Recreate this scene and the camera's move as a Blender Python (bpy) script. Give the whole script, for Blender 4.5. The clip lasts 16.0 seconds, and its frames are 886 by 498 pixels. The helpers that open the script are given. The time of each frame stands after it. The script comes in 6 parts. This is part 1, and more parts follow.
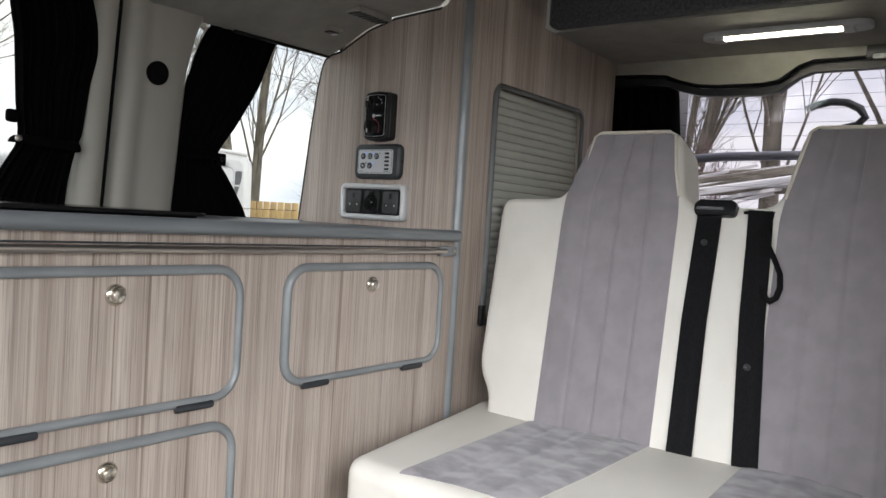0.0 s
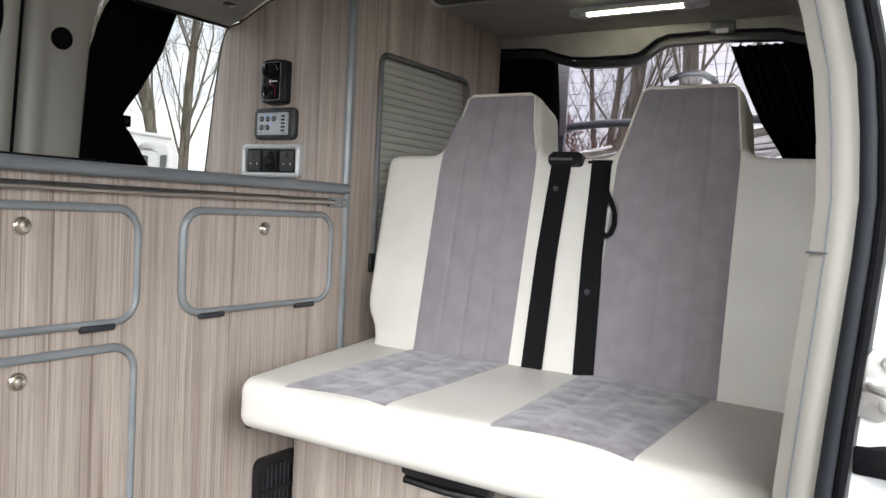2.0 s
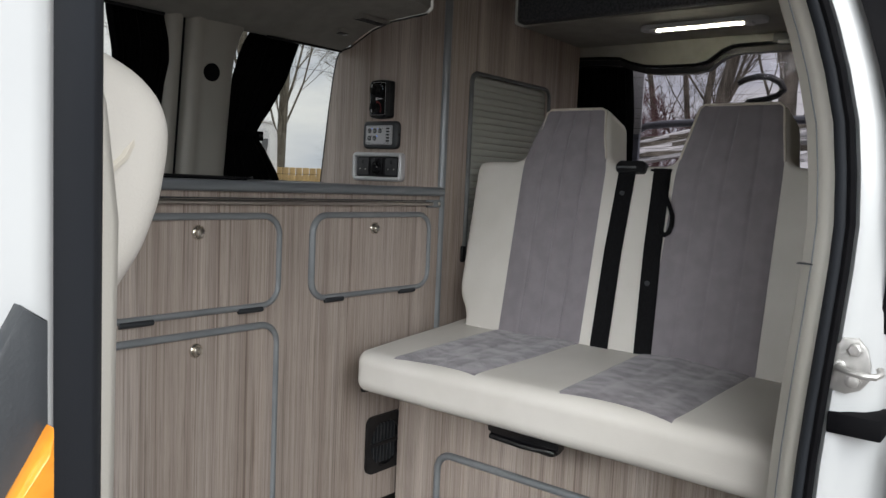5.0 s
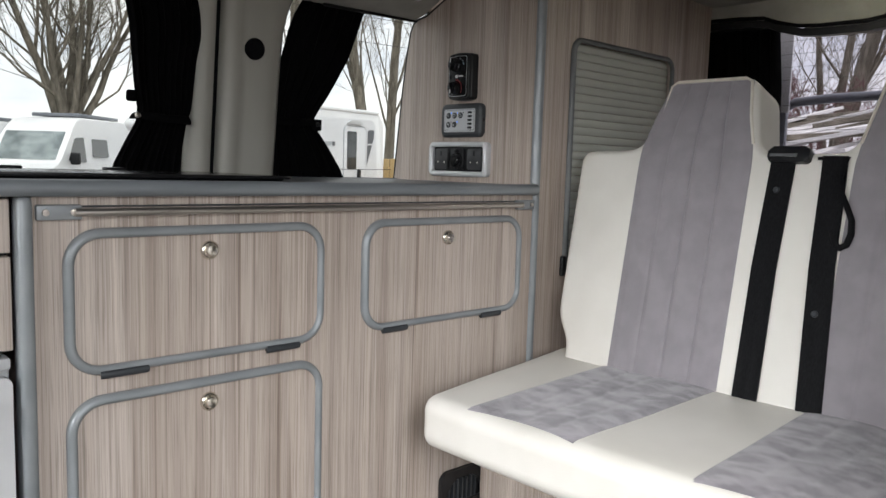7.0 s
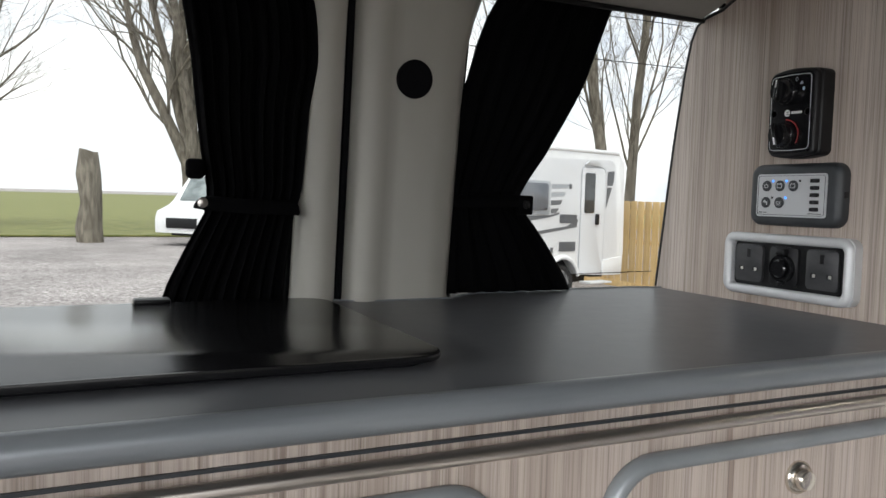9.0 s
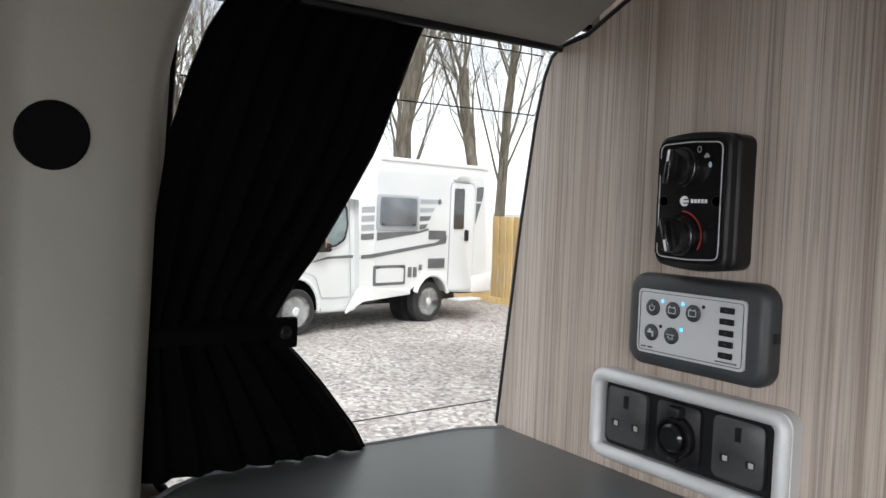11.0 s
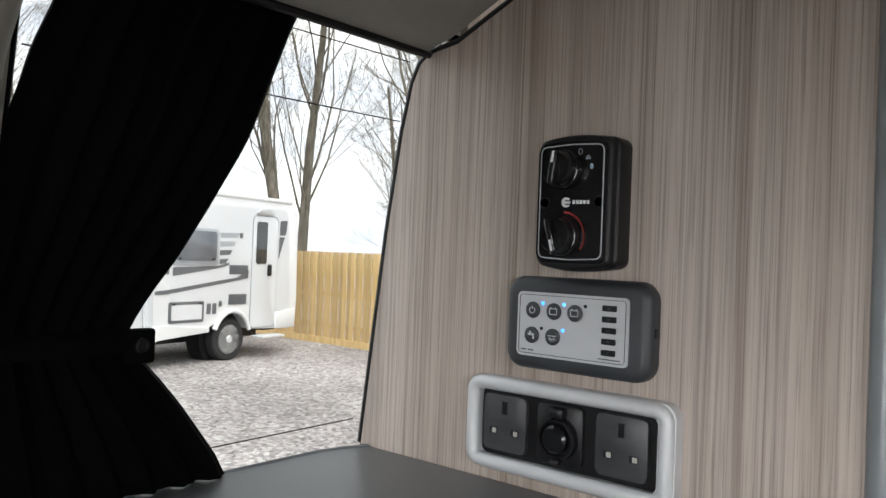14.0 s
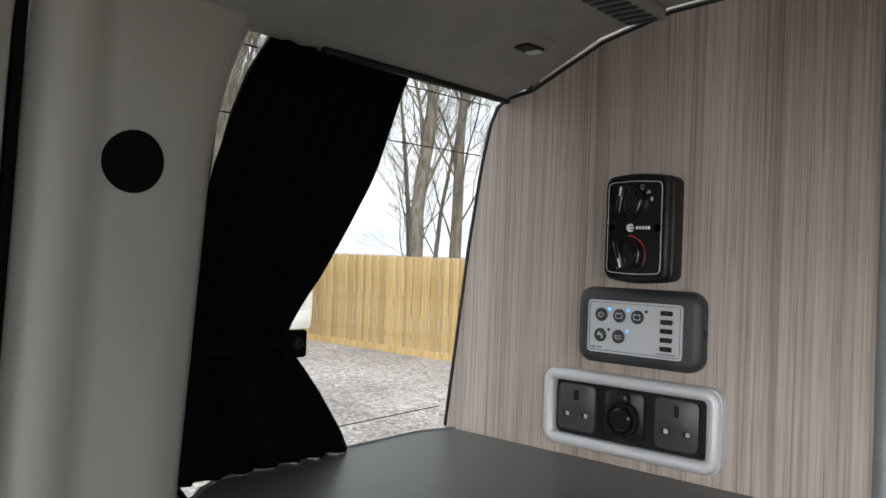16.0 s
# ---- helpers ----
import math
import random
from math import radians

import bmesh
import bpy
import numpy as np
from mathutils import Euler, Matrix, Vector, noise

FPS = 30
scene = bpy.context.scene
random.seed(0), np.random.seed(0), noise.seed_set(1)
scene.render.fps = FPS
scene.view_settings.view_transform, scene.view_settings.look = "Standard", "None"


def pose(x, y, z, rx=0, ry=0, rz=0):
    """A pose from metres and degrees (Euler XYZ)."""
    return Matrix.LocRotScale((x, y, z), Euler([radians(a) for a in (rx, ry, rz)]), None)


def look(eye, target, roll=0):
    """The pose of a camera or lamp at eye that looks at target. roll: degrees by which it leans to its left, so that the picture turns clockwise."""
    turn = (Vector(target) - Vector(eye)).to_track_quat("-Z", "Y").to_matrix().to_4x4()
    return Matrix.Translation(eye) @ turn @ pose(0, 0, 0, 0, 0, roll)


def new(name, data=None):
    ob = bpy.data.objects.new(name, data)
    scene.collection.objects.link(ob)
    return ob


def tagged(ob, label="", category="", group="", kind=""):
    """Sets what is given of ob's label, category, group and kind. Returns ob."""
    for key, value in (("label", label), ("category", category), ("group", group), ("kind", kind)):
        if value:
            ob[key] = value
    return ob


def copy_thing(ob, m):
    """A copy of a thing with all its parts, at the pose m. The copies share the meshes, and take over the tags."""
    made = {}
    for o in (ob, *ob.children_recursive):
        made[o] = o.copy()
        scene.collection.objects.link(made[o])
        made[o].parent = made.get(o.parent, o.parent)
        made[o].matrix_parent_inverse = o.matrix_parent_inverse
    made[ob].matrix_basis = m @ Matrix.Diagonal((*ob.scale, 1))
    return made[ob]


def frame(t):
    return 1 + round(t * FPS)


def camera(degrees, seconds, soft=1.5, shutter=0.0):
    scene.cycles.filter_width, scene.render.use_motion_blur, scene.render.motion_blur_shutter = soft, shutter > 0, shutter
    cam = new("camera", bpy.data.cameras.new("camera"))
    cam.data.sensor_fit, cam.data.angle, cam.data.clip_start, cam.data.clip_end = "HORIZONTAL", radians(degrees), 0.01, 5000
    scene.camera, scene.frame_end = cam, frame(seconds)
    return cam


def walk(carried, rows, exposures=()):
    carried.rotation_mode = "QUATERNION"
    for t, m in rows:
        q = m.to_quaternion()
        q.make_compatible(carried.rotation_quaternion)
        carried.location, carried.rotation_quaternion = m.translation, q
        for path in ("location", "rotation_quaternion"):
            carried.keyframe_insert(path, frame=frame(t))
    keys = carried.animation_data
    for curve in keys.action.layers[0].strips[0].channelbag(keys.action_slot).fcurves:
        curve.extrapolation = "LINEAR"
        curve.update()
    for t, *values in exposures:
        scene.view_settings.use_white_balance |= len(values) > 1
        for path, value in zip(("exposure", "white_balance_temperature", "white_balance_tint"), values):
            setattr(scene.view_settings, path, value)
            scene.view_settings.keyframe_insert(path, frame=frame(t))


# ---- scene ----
cam = camera(59.8, 16.0)
PATH = [
    (0, (-1.399, -1.008, 0.927), (0.202, 0.187, 0.854), 3.5),
    (0.5, (-1.398, -0.998, 0.907), (0.29, 0.073, 0.867), 3.6),
    (1, (-1.416, -1.067, 0.875), (0.304, -0.049, 0.793), 3.4),
    (1.5, (-1.425, -1.148, 0.843), (0.282, -0.109, 0.753), 3.0),
    (2, (-1.496, -1.224, 0.854), (0.199, -0.168, 0.755), 2.9),
    (2.5, (-1.603, -1.28, 0.88), (0.082, -0.213, 0.735), 2.9),
    (3, (-1.681, -1.323, 0.9), (-0.008, -0.237, 0.756), 3.0),
    (3.5, (-1.73, -1.361, 0.914), (-0.098, -0.215, 0.763), 2.9),
    (4, (-1.751, -1.397, 0.923), (-0.171, -0.182, 0.75), 2.6),
    (4.2, (-1.758, -1.41, 0.929), (-0.186, -0.185, 0.755), 2.6),
    (6.3, (-1.589, -1.333, 0.909), (-0.081, -0.034, 0.715), 1.9),
    (6.5, (-1.527, -1.293, 0.926), (-0.048, 0.037, 0.722), 2.0),
    (7, (-1.385, -1.165, 0.939), (-0.022, 0.283, 0.73), 1.7),
    (7.5, (-1.272, -0.992, 0.944), (-0.06, 0.585, 0.734), 1.4),
    (8, (-1.144, -0.795, 0.95), (-0.109, 0.906, 0.764), 1.2),
    (8.2, (-1.076, -0.721, 0.966), (-0.108, 1.021, 0.8), 1.2),
    (10.3, (-0.699, -0.24, 1.129), (0.134, 1.575, 1.017), 1.6),
    (10.5, (-0.666, -0.21, 1.137), (0.237, 1.572, 1.036), 1.8),
    (11, (-0.569, -0.175, 1.15), (0.575, 1.462, 1.054), 2.1),
    (11.5, (-0.52, -0.143, 1.158), (0.85, 1.311, 1.063), 2.3),
    (12, (-0.518, -0.137, 1.14), (0.943, 1.228, 1.089), 2.4),
    (12.5, (-0.538, -0.122, 1.118), (0.961, 1.203, 1.138), 2.4),
    (13, (-0.528, -0.126, 1.115), (0.951, 1.221, 1.132), 2.4),
    (13.5, (-0.546, -0.126, 1.113), (0.931, 1.223, 1.129), 2.3),
    (14, (-0.6, -0.106, 1.117), (0.922, 1.191, 1.134), 2.2),
    (14.5, (-0.652, -0.135, 1.101), (0.869, 1.164, 1.121), 2.6),
    (15, (-0.67, -0.163, 1.11), (0.793, 1.202, 1.127), 2.2),
    (15.5, (-0.699, -0.168, 1.108), (0.748, 1.213, 1.125), 2.2),
    (16, (-0.776, -0.146, 1.129), (0.73, 1.17, 1.148), 2.1),
]
EXPOSURES = [(0.0, 0.95), (1.0, 1.25), (1.5, 1.25), (2.0, 1.1), (2.5, 0.95), (3.5, 0.5), (4.0, 0.0), (6.5, 0.5), (7.0, 0.85), (7.5, 0.95), (8.0, 0.95), (8.2, 0.9), (10.5, 1.4), (11.5, 1.3), (12.5, 1.25), (14.0, 1.25), (16.0, 1.2)]
walk(cam, [(r[0], look(*r[1:])) for r in PATH], EXPOSURES)

# ---- world, sun and lights ----
world = bpy.data.worlds.new("overcast_sky")
scene.world = world
world.use_nodes = True
wn, wl = world.node_tree.nodes, world.node_tree.links
wn.clear()
w_out, w_bg = wn.new("ShaderNodeOutputWorld"), wn.new("ShaderNodeBackground")
w_sky, w_mix = wn.new("ShaderNodeTexSky"), wn.new("ShaderNodeMix")
w_sky.sky_type, w_sky.sun_disc = "NISHITA", False
w_sky.sun_elevation, w_sky.sun_rotation = radians(57), radians(209)
w_tc, w_map, w_noise, w_ramp = (wn.new("ShaderNodeTexCoord"), wn.new("ShaderNodeMapping"),
                                wn.new("ShaderNodeTexNoise"), wn.new("ShaderNodeValToRGB"))
w_map.inputs["Scale"].default_value = (1.6, 1.6, 5.0)
w_noise.inputs["Scale"].default_value = 2.2
w_noise.inputs["Detail"].default_value = 6.0
w_ramp.color_ramp.elements[0].position, w_ramp.color_ramp.elements[0].color = 0.36, (7.4, 7.9, 8.9, 1)
w_ramp.color_ramp.elements[1].position, w_ramp.color_ramp.elements[1].color = 0.62, (12.0, 11.9, 11.6, 1)
w_mix.data_type = "RGBA"
w_mix.inputs["Factor"].default_value = 0.93
w_bg.inputs["Strength"].default_value = 0.066
wl.new(w_tc.outputs["Generated"], w_map.inputs["Vector"])
wl.new(w_map.outputs["Vector"], w_noise.inputs["Vector"])
wl.new(w_noise.outputs["Fac"], w_ramp.inputs["Fac"])
wl.new(w_sky.outputs["Color"], w_mix.inputs["A"])
wl.new(w_ramp.outputs["Color"], w_mix.inputs["B"])
wl.new(w_mix.outputs["Result"], w_bg.inputs["Color"])
wl.new(w_bg.outputs["Background"], w_out.inputs["Surface"])

sun_data = bpy.data.lights.new("sun", "SUN")
sun_data.energy, sun_data.angle, sun_data.color = 1.5, radians(40), (1.0, 0.97, 0.92)
sun = new("sun", sun_data)
sun.matrix_world = look((0, 0, 20), (5, 9, 4))


def sky_panel(name, at, target, width, height, watts, color, spread=180):
    """An added area lamp that stands in for daylight by an opening of the van."""
    d = bpy.data.lights.new(name, "AREA")
    d.shape, d.size, d.size_y, d.energy, d.color = "RECTANGLE", width, height, watts, color
    d.spread = radians(spread)
    new(name, d).matrix_world = look(at, target)


sky_panel("door_daylight", (-3.0, -3.5, 2.35), (-0.35, -0.4, 0.60), 3.3, 2.4, 165.0, (0.95, 0.975, 1.0))
sky_panel("windscreen_daylight", (-2.47, -0.29, 1.11), (-1.15, -0.45, 0.30), 1.3, 0.5, 8.5, (0.95, 0.97, 1.0), 74)

# ---- materials ----
def material(name, color, rough=0.5, metal=0.0, color2=None, scale=(30, 30, 30), bump=0.0, bump_scale=200.0, ramp=(0.35, 0.65),
             detail=4.0, coat=0.0, sheen=0.0, rough2=None, island=0.0, spec=0.5):
    """A procedural surface: two tones mixed by stretched noise, fine relief, uneven gloss."""
    m = bpy.data.materials.new(name)
    m.use_nodes = True
    n, l = m.node_tree.nodes, m.node_tree.links
    b = n["Principled BSDF"]
    b.inputs["Base Color"].default_value = (*color, 1)
    b.inputs["Roughness"].default_value = rough
    b.inputs["Metallic"].default_value = metal
    b.inputs["Specular IOR Level"].default_value = spec
    b.inputs["Coat Weight"].default_value = coat
    b.inputs["Sheen Weight"].default_value = sheen
    tc, mp, nz = n.new("ShaderNodeTexCoord"), n.new("ShaderNodeMapping"), n.new("ShaderNodeTexNoise")
    mp.inputs["Scale"].default_value = scale
    nz.inputs["Scale"].default_value = 1.0
    nz.inputs["Detail"].default_value = detail
    l.new(tc.outputs["Object"], mp.inputs["Vector"])
    l.new(mp.outputs["Vector"], nz.inputs["Vector"])
    if color2:
        cr = n.new("ShaderNodeValToRGB")
        cr.color_ramp.elements[0].position, cr.color_ramp.elements[0].color = ramp[0], (*color, 1)
        cr.color_ramp.elements[1].position, cr.color_ramp.elements[1].color = ramp[1], (*color2, 1)
        l.new(nz.outputs["Fac"], cr.inputs["Fac"])
        src = cr.outputs["Color"]
        if island:
            oi, hs, mr = n.new("ShaderNodeObjectInfo"), n.new("ShaderNodeHueSaturation"), n.new("ShaderNodeMapRange")
            mr.inputs["To Min"].default_value, mr.inputs["To Max"].default_value = 1 - island, 1 + island
            l.new(oi.outputs["Random"], mr.inputs["Value"])
            l.new(mr.outputs["Result"], hs.inputs["Value"])
            l.new(src, hs.inputs["Color"])
            src = hs.outputs["Color"]
        l.new(src, b.inputs["Base Color"])
    if rough2 is not None:
        mr = n.new("ShaderNodeMapRange")
        mr.inputs["From Min"].default_value, mr.inputs["From Max"].default_value = 0.3, 0.7
        mr.inputs["To Min"].default_value, mr.inputs["To Max"].default_value = rough, rough2
        l.new(nz.outputs["Fac"], mr.inputs["Value"])
        l.new(mr.outputs["Result"], b.inputs["Roughness"])
    if bump:
        n2, bp = n.new("ShaderNodeTexNoise"), n.new("ShaderNodeBump")
        n2.inputs["Scale"].default_value, n2.inputs["Detail"].default_value = bump_scale, 3.0
        bp.inputs["Strength"].default_value, bp.inputs["Distance"].default_value = bump, 0.002
        l.new(tc.outputs["Object"], n2.inputs["Vector"])
        l.new(n2.outputs["Fac"], bp.inputs["Height"])
        l.new(bp.outputs["Normal"], b.inputs["Normal"])
    return m


def ash_wood(name, across):
    """Pale grey-brown ash laminate with upright grain; across: the axes that cross the grain."""
    m = bpy.data.materials.new(name)
    m.use_nodes = True
    n, l = m.node_tree.nodes, m.node_tree.links
    b = n["Principled BSDF"]
    tc = n.new("ShaderNodeTexCoord")

    def streak(sx, sz, detail, distort):
        mp, nz = n.new("ShaderNodeMapping"), n.new("ShaderNodeTexNoise")
        mp.inputs["Scale"].default_value = (sx * across[0] + 0.3, sx * across[1] + 0.3, sz)
        nz.inputs["Scale"].default_value, nz.inputs["Detail"].default_value, nz.inputs["Distortion"].default_value = 1.0, detail, distort
        l.new(tc.outputs["Object"], mp.inputs["Vector"])
        l.new(mp.outputs["Vector"], nz.inputs["Vector"])
        return nz.outputs["Fac"]

    def ramp(src, stops):
        cr = n.new("ShaderNodeValToRGB")
        while len(cr.color_ramp.elements) < len(stops):
            cr.color_ramp.elements.new(0.5)
        for e, (p, c) in zip(cr.color_ramp.elements, stops):
            e.position, e.color = p, (*c, 1)
        l.new(src, cr.inputs["Fac"])
        return cr.outputs["Color"]

    def mix(kind, fac, a, c):
        mx = n.new("ShaderNodeMix")
        mx.data_type, mx.blend_type = "RGBA", kind
        mx.inputs["Factor"].default_value = fac
        l.new(a, mx.inputs["A"])
        l.new(c, mx.inputs["B"])
        return mx.outputs["Result"]

    broad = ramp(streak(9, 0.35, 3.0, 0.8), [(0.30, (0.33, 0.267, 0.222)), (0.44, (0.45, 0.380, 0.330)), (0.56, (0.485, 0.415, 0.364)), (0.70, (0.59, 0.520, 0.466))])
    bands = ramp(streak(27, 0.40, 3.0, 0.9), [(0.32, (0.74, 0.71, 0.69)), (0.52, (1, 1, 1)), (0.68, (1.0, 0.99, 0.975))])
    fine = ramp(streak(330, 1.6, 4.0, 0.5), [(0.32, (0.42, 0.39, 0.37)), (0.47, (0.86, 0.845, 0.835)), (0.64, (1, 1, 1))])
    pores = ramp(streak(900, 9.0, 2.0, 0.2), [(0.33, (0.55, 0.53, 0.51)), (0.47, (1, 1, 1))])
    dark = ramp(streak(70, 0.6, 5.0, 1.8), [(0.30, (0.50, 0.45, 0.42)), (0.44, (1, 1, 1))])
    col = mix("MULTIPLY", 0.8, mix("MULTIPLY", 0.70, mix("MULTIPLY", 0.64, mix("MULTIPLY", 0.95, broad, bands), fine), pores), dark)
    l.new(col, b.inputs["Base Color"])
    b.inputs["Roughness"].default_value = 0.48
    bp = n.new("ShaderNodeBump")
    bp.inputs["Strength"].default_value, bp.inputs["Distance"].default_value = 0.12, 0.001
    l.new(pores, bp.inputs["Height"])
    l.new(bp.outputs["Normal"], b.inputs["Normal"])
    return m


def glass(name, tint=(1, 1, 1), rough=0.0):
    m = bpy.data.materials.new(name)
    m.use_nodes = True
    n, l = m.node_tree.nodes, m.node_tree.links
    n.clear()
    out, mix, tr, gl, lw, pw = (n.new("ShaderNodeOutputMaterial"), n.new("ShaderNodeMixShader"), n.new("ShaderNodeBsdfTransparent"),
                                n.new("ShaderNodeBsdfGlossy"), n.new("ShaderNodeLayerWeight"), n.new("ShaderNodeMapRange"))
    tr.inputs["Color"].default_value = (*tint, 1)
    gl.inputs["Roughness"].default_value = rough
    pw.inputs["From Min"].default_value, pw.inputs["From Max"].default_value = 0.45, 1.0
    pw.inputs["To Min"].default_value, pw.inputs["To Max"].default_value = 0.02, 0.35
    l.new(lw.outputs["Facing"], pw.inputs["Value"])
    l.new(pw.outputs["Result"], mix.inputs["Fac"])
    l.new(tr.outputs["BSDF"], mix.inputs[1])
    l.new(gl.outputs["BSDF"], mix.inputs[2])
    l.new(mix.outputs["Shader"], out.inputs["Surface"])
    return m


def gravel():
    """Loose pale pinkish stones of a few centimetres, with damp and dry patches."""
    m = bpy.data.materials.new("pale_pink_gravel")
    m.use_nodes = True
    n, l = m.node_tree.nodes, m.node_tree.links
    b = n["Principled BSDF"]
    b.inputs["Roughness"].default_value = 0.9
    tc, vo, cr, nz, mr, mx, bp = (n.new("ShaderNodeTexCoord"), n.new("ShaderNodeTexVoronoi"), n.new("ShaderNodeValToRGB"), n.new("ShaderNodeTexNoise"),
                                  n.new("ShaderNodeMapRange"), n.new("ShaderNodeMix"), n.new("ShaderNodeBump"))
    vo.inputs["Scale"].default_value = 24.0
    for p, c in ((0.0, (0.10, 0.092, 0.09)), (0.3, (0.26, 0.238, 0.234)), (0.65, (0.39, 0.358, 0.35)), (1.0, (0.58, 0.555, 0.545))):
        e = cr.color_ramp.elements.new(p) if p not in (0.0, 1.0) else cr.color_ramp.elements[0 if p == 0.0 else -1]
        e.color = (*c, 1)
    nz.inputs["Scale"].default_value, nz.inputs["Detail"].default_value = 0.5, 5.0
    mr.inputs["From Min"].default_value, mr.inputs["From Max"].default_value = 0.35, 0.65
    mr.inputs["To Min"].default_value, mr.inputs["To Max"].default_value = 0.72, 1.05
    mx.data_type, mx.blend_type = "RGBA", "MULTIPLY"
    mx.inputs["Factor"].default_value = 1.0
    bp.inputs["Strength"].default_value, bp.inputs["Distance"].default_value = 0.9, 0.02
    l.new(tc.outputs["Object"], vo.inputs["Vector"])
    l.new(tc.outputs["Object"], nz.inputs["Vector"])
    l.new(vo.outputs["Color"], cr.inputs["Fac"])
    l.new(nz.outputs["Fac"], mr.inputs["Value"])
    l.new(cr.outputs["Color"], mx.inputs["A"])
    l.new(mr.outputs["Result"], mx.inputs["B"])
    l.new(mx.outputs["Result"], b.inputs["Base Color"])
    l.new(vo.outputs["Distance"], bp.inputs["Height"])
    bp.invert = True
    l.new(bp.outputs["Normal"], b.inputs["Normal"])
    return m


def glow(name, color, strength):
    m = bpy.data.materials.new(name)
    m.use_nodes = True
    b = m.node_tree.nodes["Principled BSDF"]
    b.inputs["Base Color"].default_value = (*color, 1)
    b.inputs["Emission Color"].default_value = (*color, 1)
    b.inputs["Emission Strength"].default_value = strength
    return m


WOOD_X = ash_wood("ash_laminate_front", (1, 0))
WOOD_Y = ash_wood("ash_laminate_side", (0, 1))
TRIM = material("grey_trim_plastic", (0.20, 0.215, 0.225), 0.34, 0.15, (0.25, 0.265, 0.275), (12, 12, 12), 0.05, 300)
WORKTOP = material("dark_worktop_laminate", (0.105, 0.108, 0.116), 0.33, 0, (0.122, 0.125, 0.133), (45, 45, 45), 0.03, 1500, rough2=0.38)
NOSE = material("grey_worktop_nosing", (0.17, 0.185, 0.2), 0.32, 0.25, (0.23, 0.245, 0.26), (4, 40, 40), 0.04, 400)
CREAM = material("cream_leatherette", (0.60, 0.575, 0.525), 0.46, 0, (0.67, 0.645, 0.595), (5, 5, 5), 0.16, 420, rough2=0.56)
SUEDE = material("grey_suede", (0.215, 0.196, 0.212), 0.95, 0, (0.242, 0.221, 0.238), (24, 24, 24), 0.4, 900, sheen=0.3, ramp=(0.36, 0.64), detail=7.0)
BRUSHED = material("brushed_grey_suede", (0.150, 0.136, 0.152), 0.95, 0, (0.270, 0.248, 0.267), (34, 17, 17), 0.4, 900, sheen=0.3, ramp=(0.40, 0.60), detail=6.0)
PIPING = material("cream_piping", (0.66, 0.62, 0.54), 0.5, 0, (0.58, 0.54, 0.46), (40, 40, 40))
CURTAIN = material("black_curtain_cloth", (0.0014, 0.0014, 0.0017), 0.85, 0, (0.0026, 0.0026, 0.0030), (25, 25, 6), 0.25, 700, spec=0.06)
LINER = material("pale_headlining", (0.265, 0.26, 0.235), 0.9, 0, (0.31, 0.30, 0.275), (20, 20, 20), 0.3, 700)
# cream plastic darkened for the pillars and walls that stand in shade
PILLAR = material("cream_plastic_shaded", (0.30, 0.288, 0.254), 0.55, 0, (0.345, 0.332, 0.294), (7, 7, 3), 0.12, 650)
FELT = material("grey_roof_felt", (0.055, 0.058, 0.066), 1.0, 0, (0.10, 0.105, 0.115), (140, 140, 140), 0.6, 350)
BLACK = material("black_plastic", (0.006, 0.006, 0.007), 0.36, 0, (0.012, 0.012, 0.013), (30, 30, 30), 0.04, 500, spec=0.3)
GLOSS = material("glossy_black_fascia", (0.006, 0.006, 0.007), 0.2, 0, (0.009, 0.009, 0.01), (30, 30, 30))
DGREY = material("dark_grey_plastic", (0.024, 0.027, 0.031), 0.45, 0, (0.034, 0.038, 0.042), (30, 30, 30), 0.08, 800)
SOCKET = material("charcoal_socket_plastic", (0.030, 0.031, 0.033), 0.42, 0, (0.05, 0.05, 0.052), (90, 30, 60), 0.05, 500)
SILVER = material("silver_painted_plastic", (0.56, 0.565, 0.57), 0.38, 0.2, (0.61, 0.615, 0.62), (10, 10, 10))
PANELGREY = material("pale_grey_label", (0.50, 0.51, 0.52), 0.5, 0.1, (0.54, 0.55, 0.56), (8, 8, 8))
CHROME = material("satin_nickel", (0.66, 0.62, 0.55), 0.24, 1.0, (0.72, 0.68, 0.62), (40, 40, 40))
STEEL = material("brushed_steel", (0.50, 0.46, 0.42), 0.3, 1.0, (0.60, 0.56, 0.52), (3, 200, 200))
RUBBER = material("black_rubber", (0.004, 0.004, 0.005), 0.7, 0, (0.007, 0.007, 0.008), (15, 15, 15), 0.1, 300, spec=0.06)
SEALGREY = material("grey_rubber_seal", (0.011, 0.013, 0.017), 0.6, 0, (0.018, 0.021, 0.026), (10, 10, 3), 0.1, 300, spec=0.3)
PAINT = material("white_vehicle_paint", (0.50, 0.515, 0.52), 0.35, 0, (0.56, 0.575, 0.575), (3, 3, 3), coat=0.4)
PAINT2 = material("motorhome_white_paint", (0.68, 0.69, 0.70), 0.3, 0, (0.74, 0.745, 0.75), (1.2, 1.2, 1.2), coat=0.3)
MARK = material("dark_grey_decal", (0.10, 0.105, 0.115), 0.4, 0, (0.13, 0.135, 0.145), (2, 2, 2))
MARKPALE = material("pale_grey_decal", (0.30, 0.32, 0.35), 0.4, 0, (0.36, 0.38, 0.40), (2, 2, 2))
DARKGLASS = material("dark_window_glass", (0.02, 0.024, 0.028), 0.06, 0, (0.035, 0.04, 0.046), (2, 2, 2), coat=0.5)
TINT = material("grey_acrylic_window", (0.11, 0.12, 0.14), 0.12, 0, (0.16, 0.17, 0.19), (3, 3, 3))
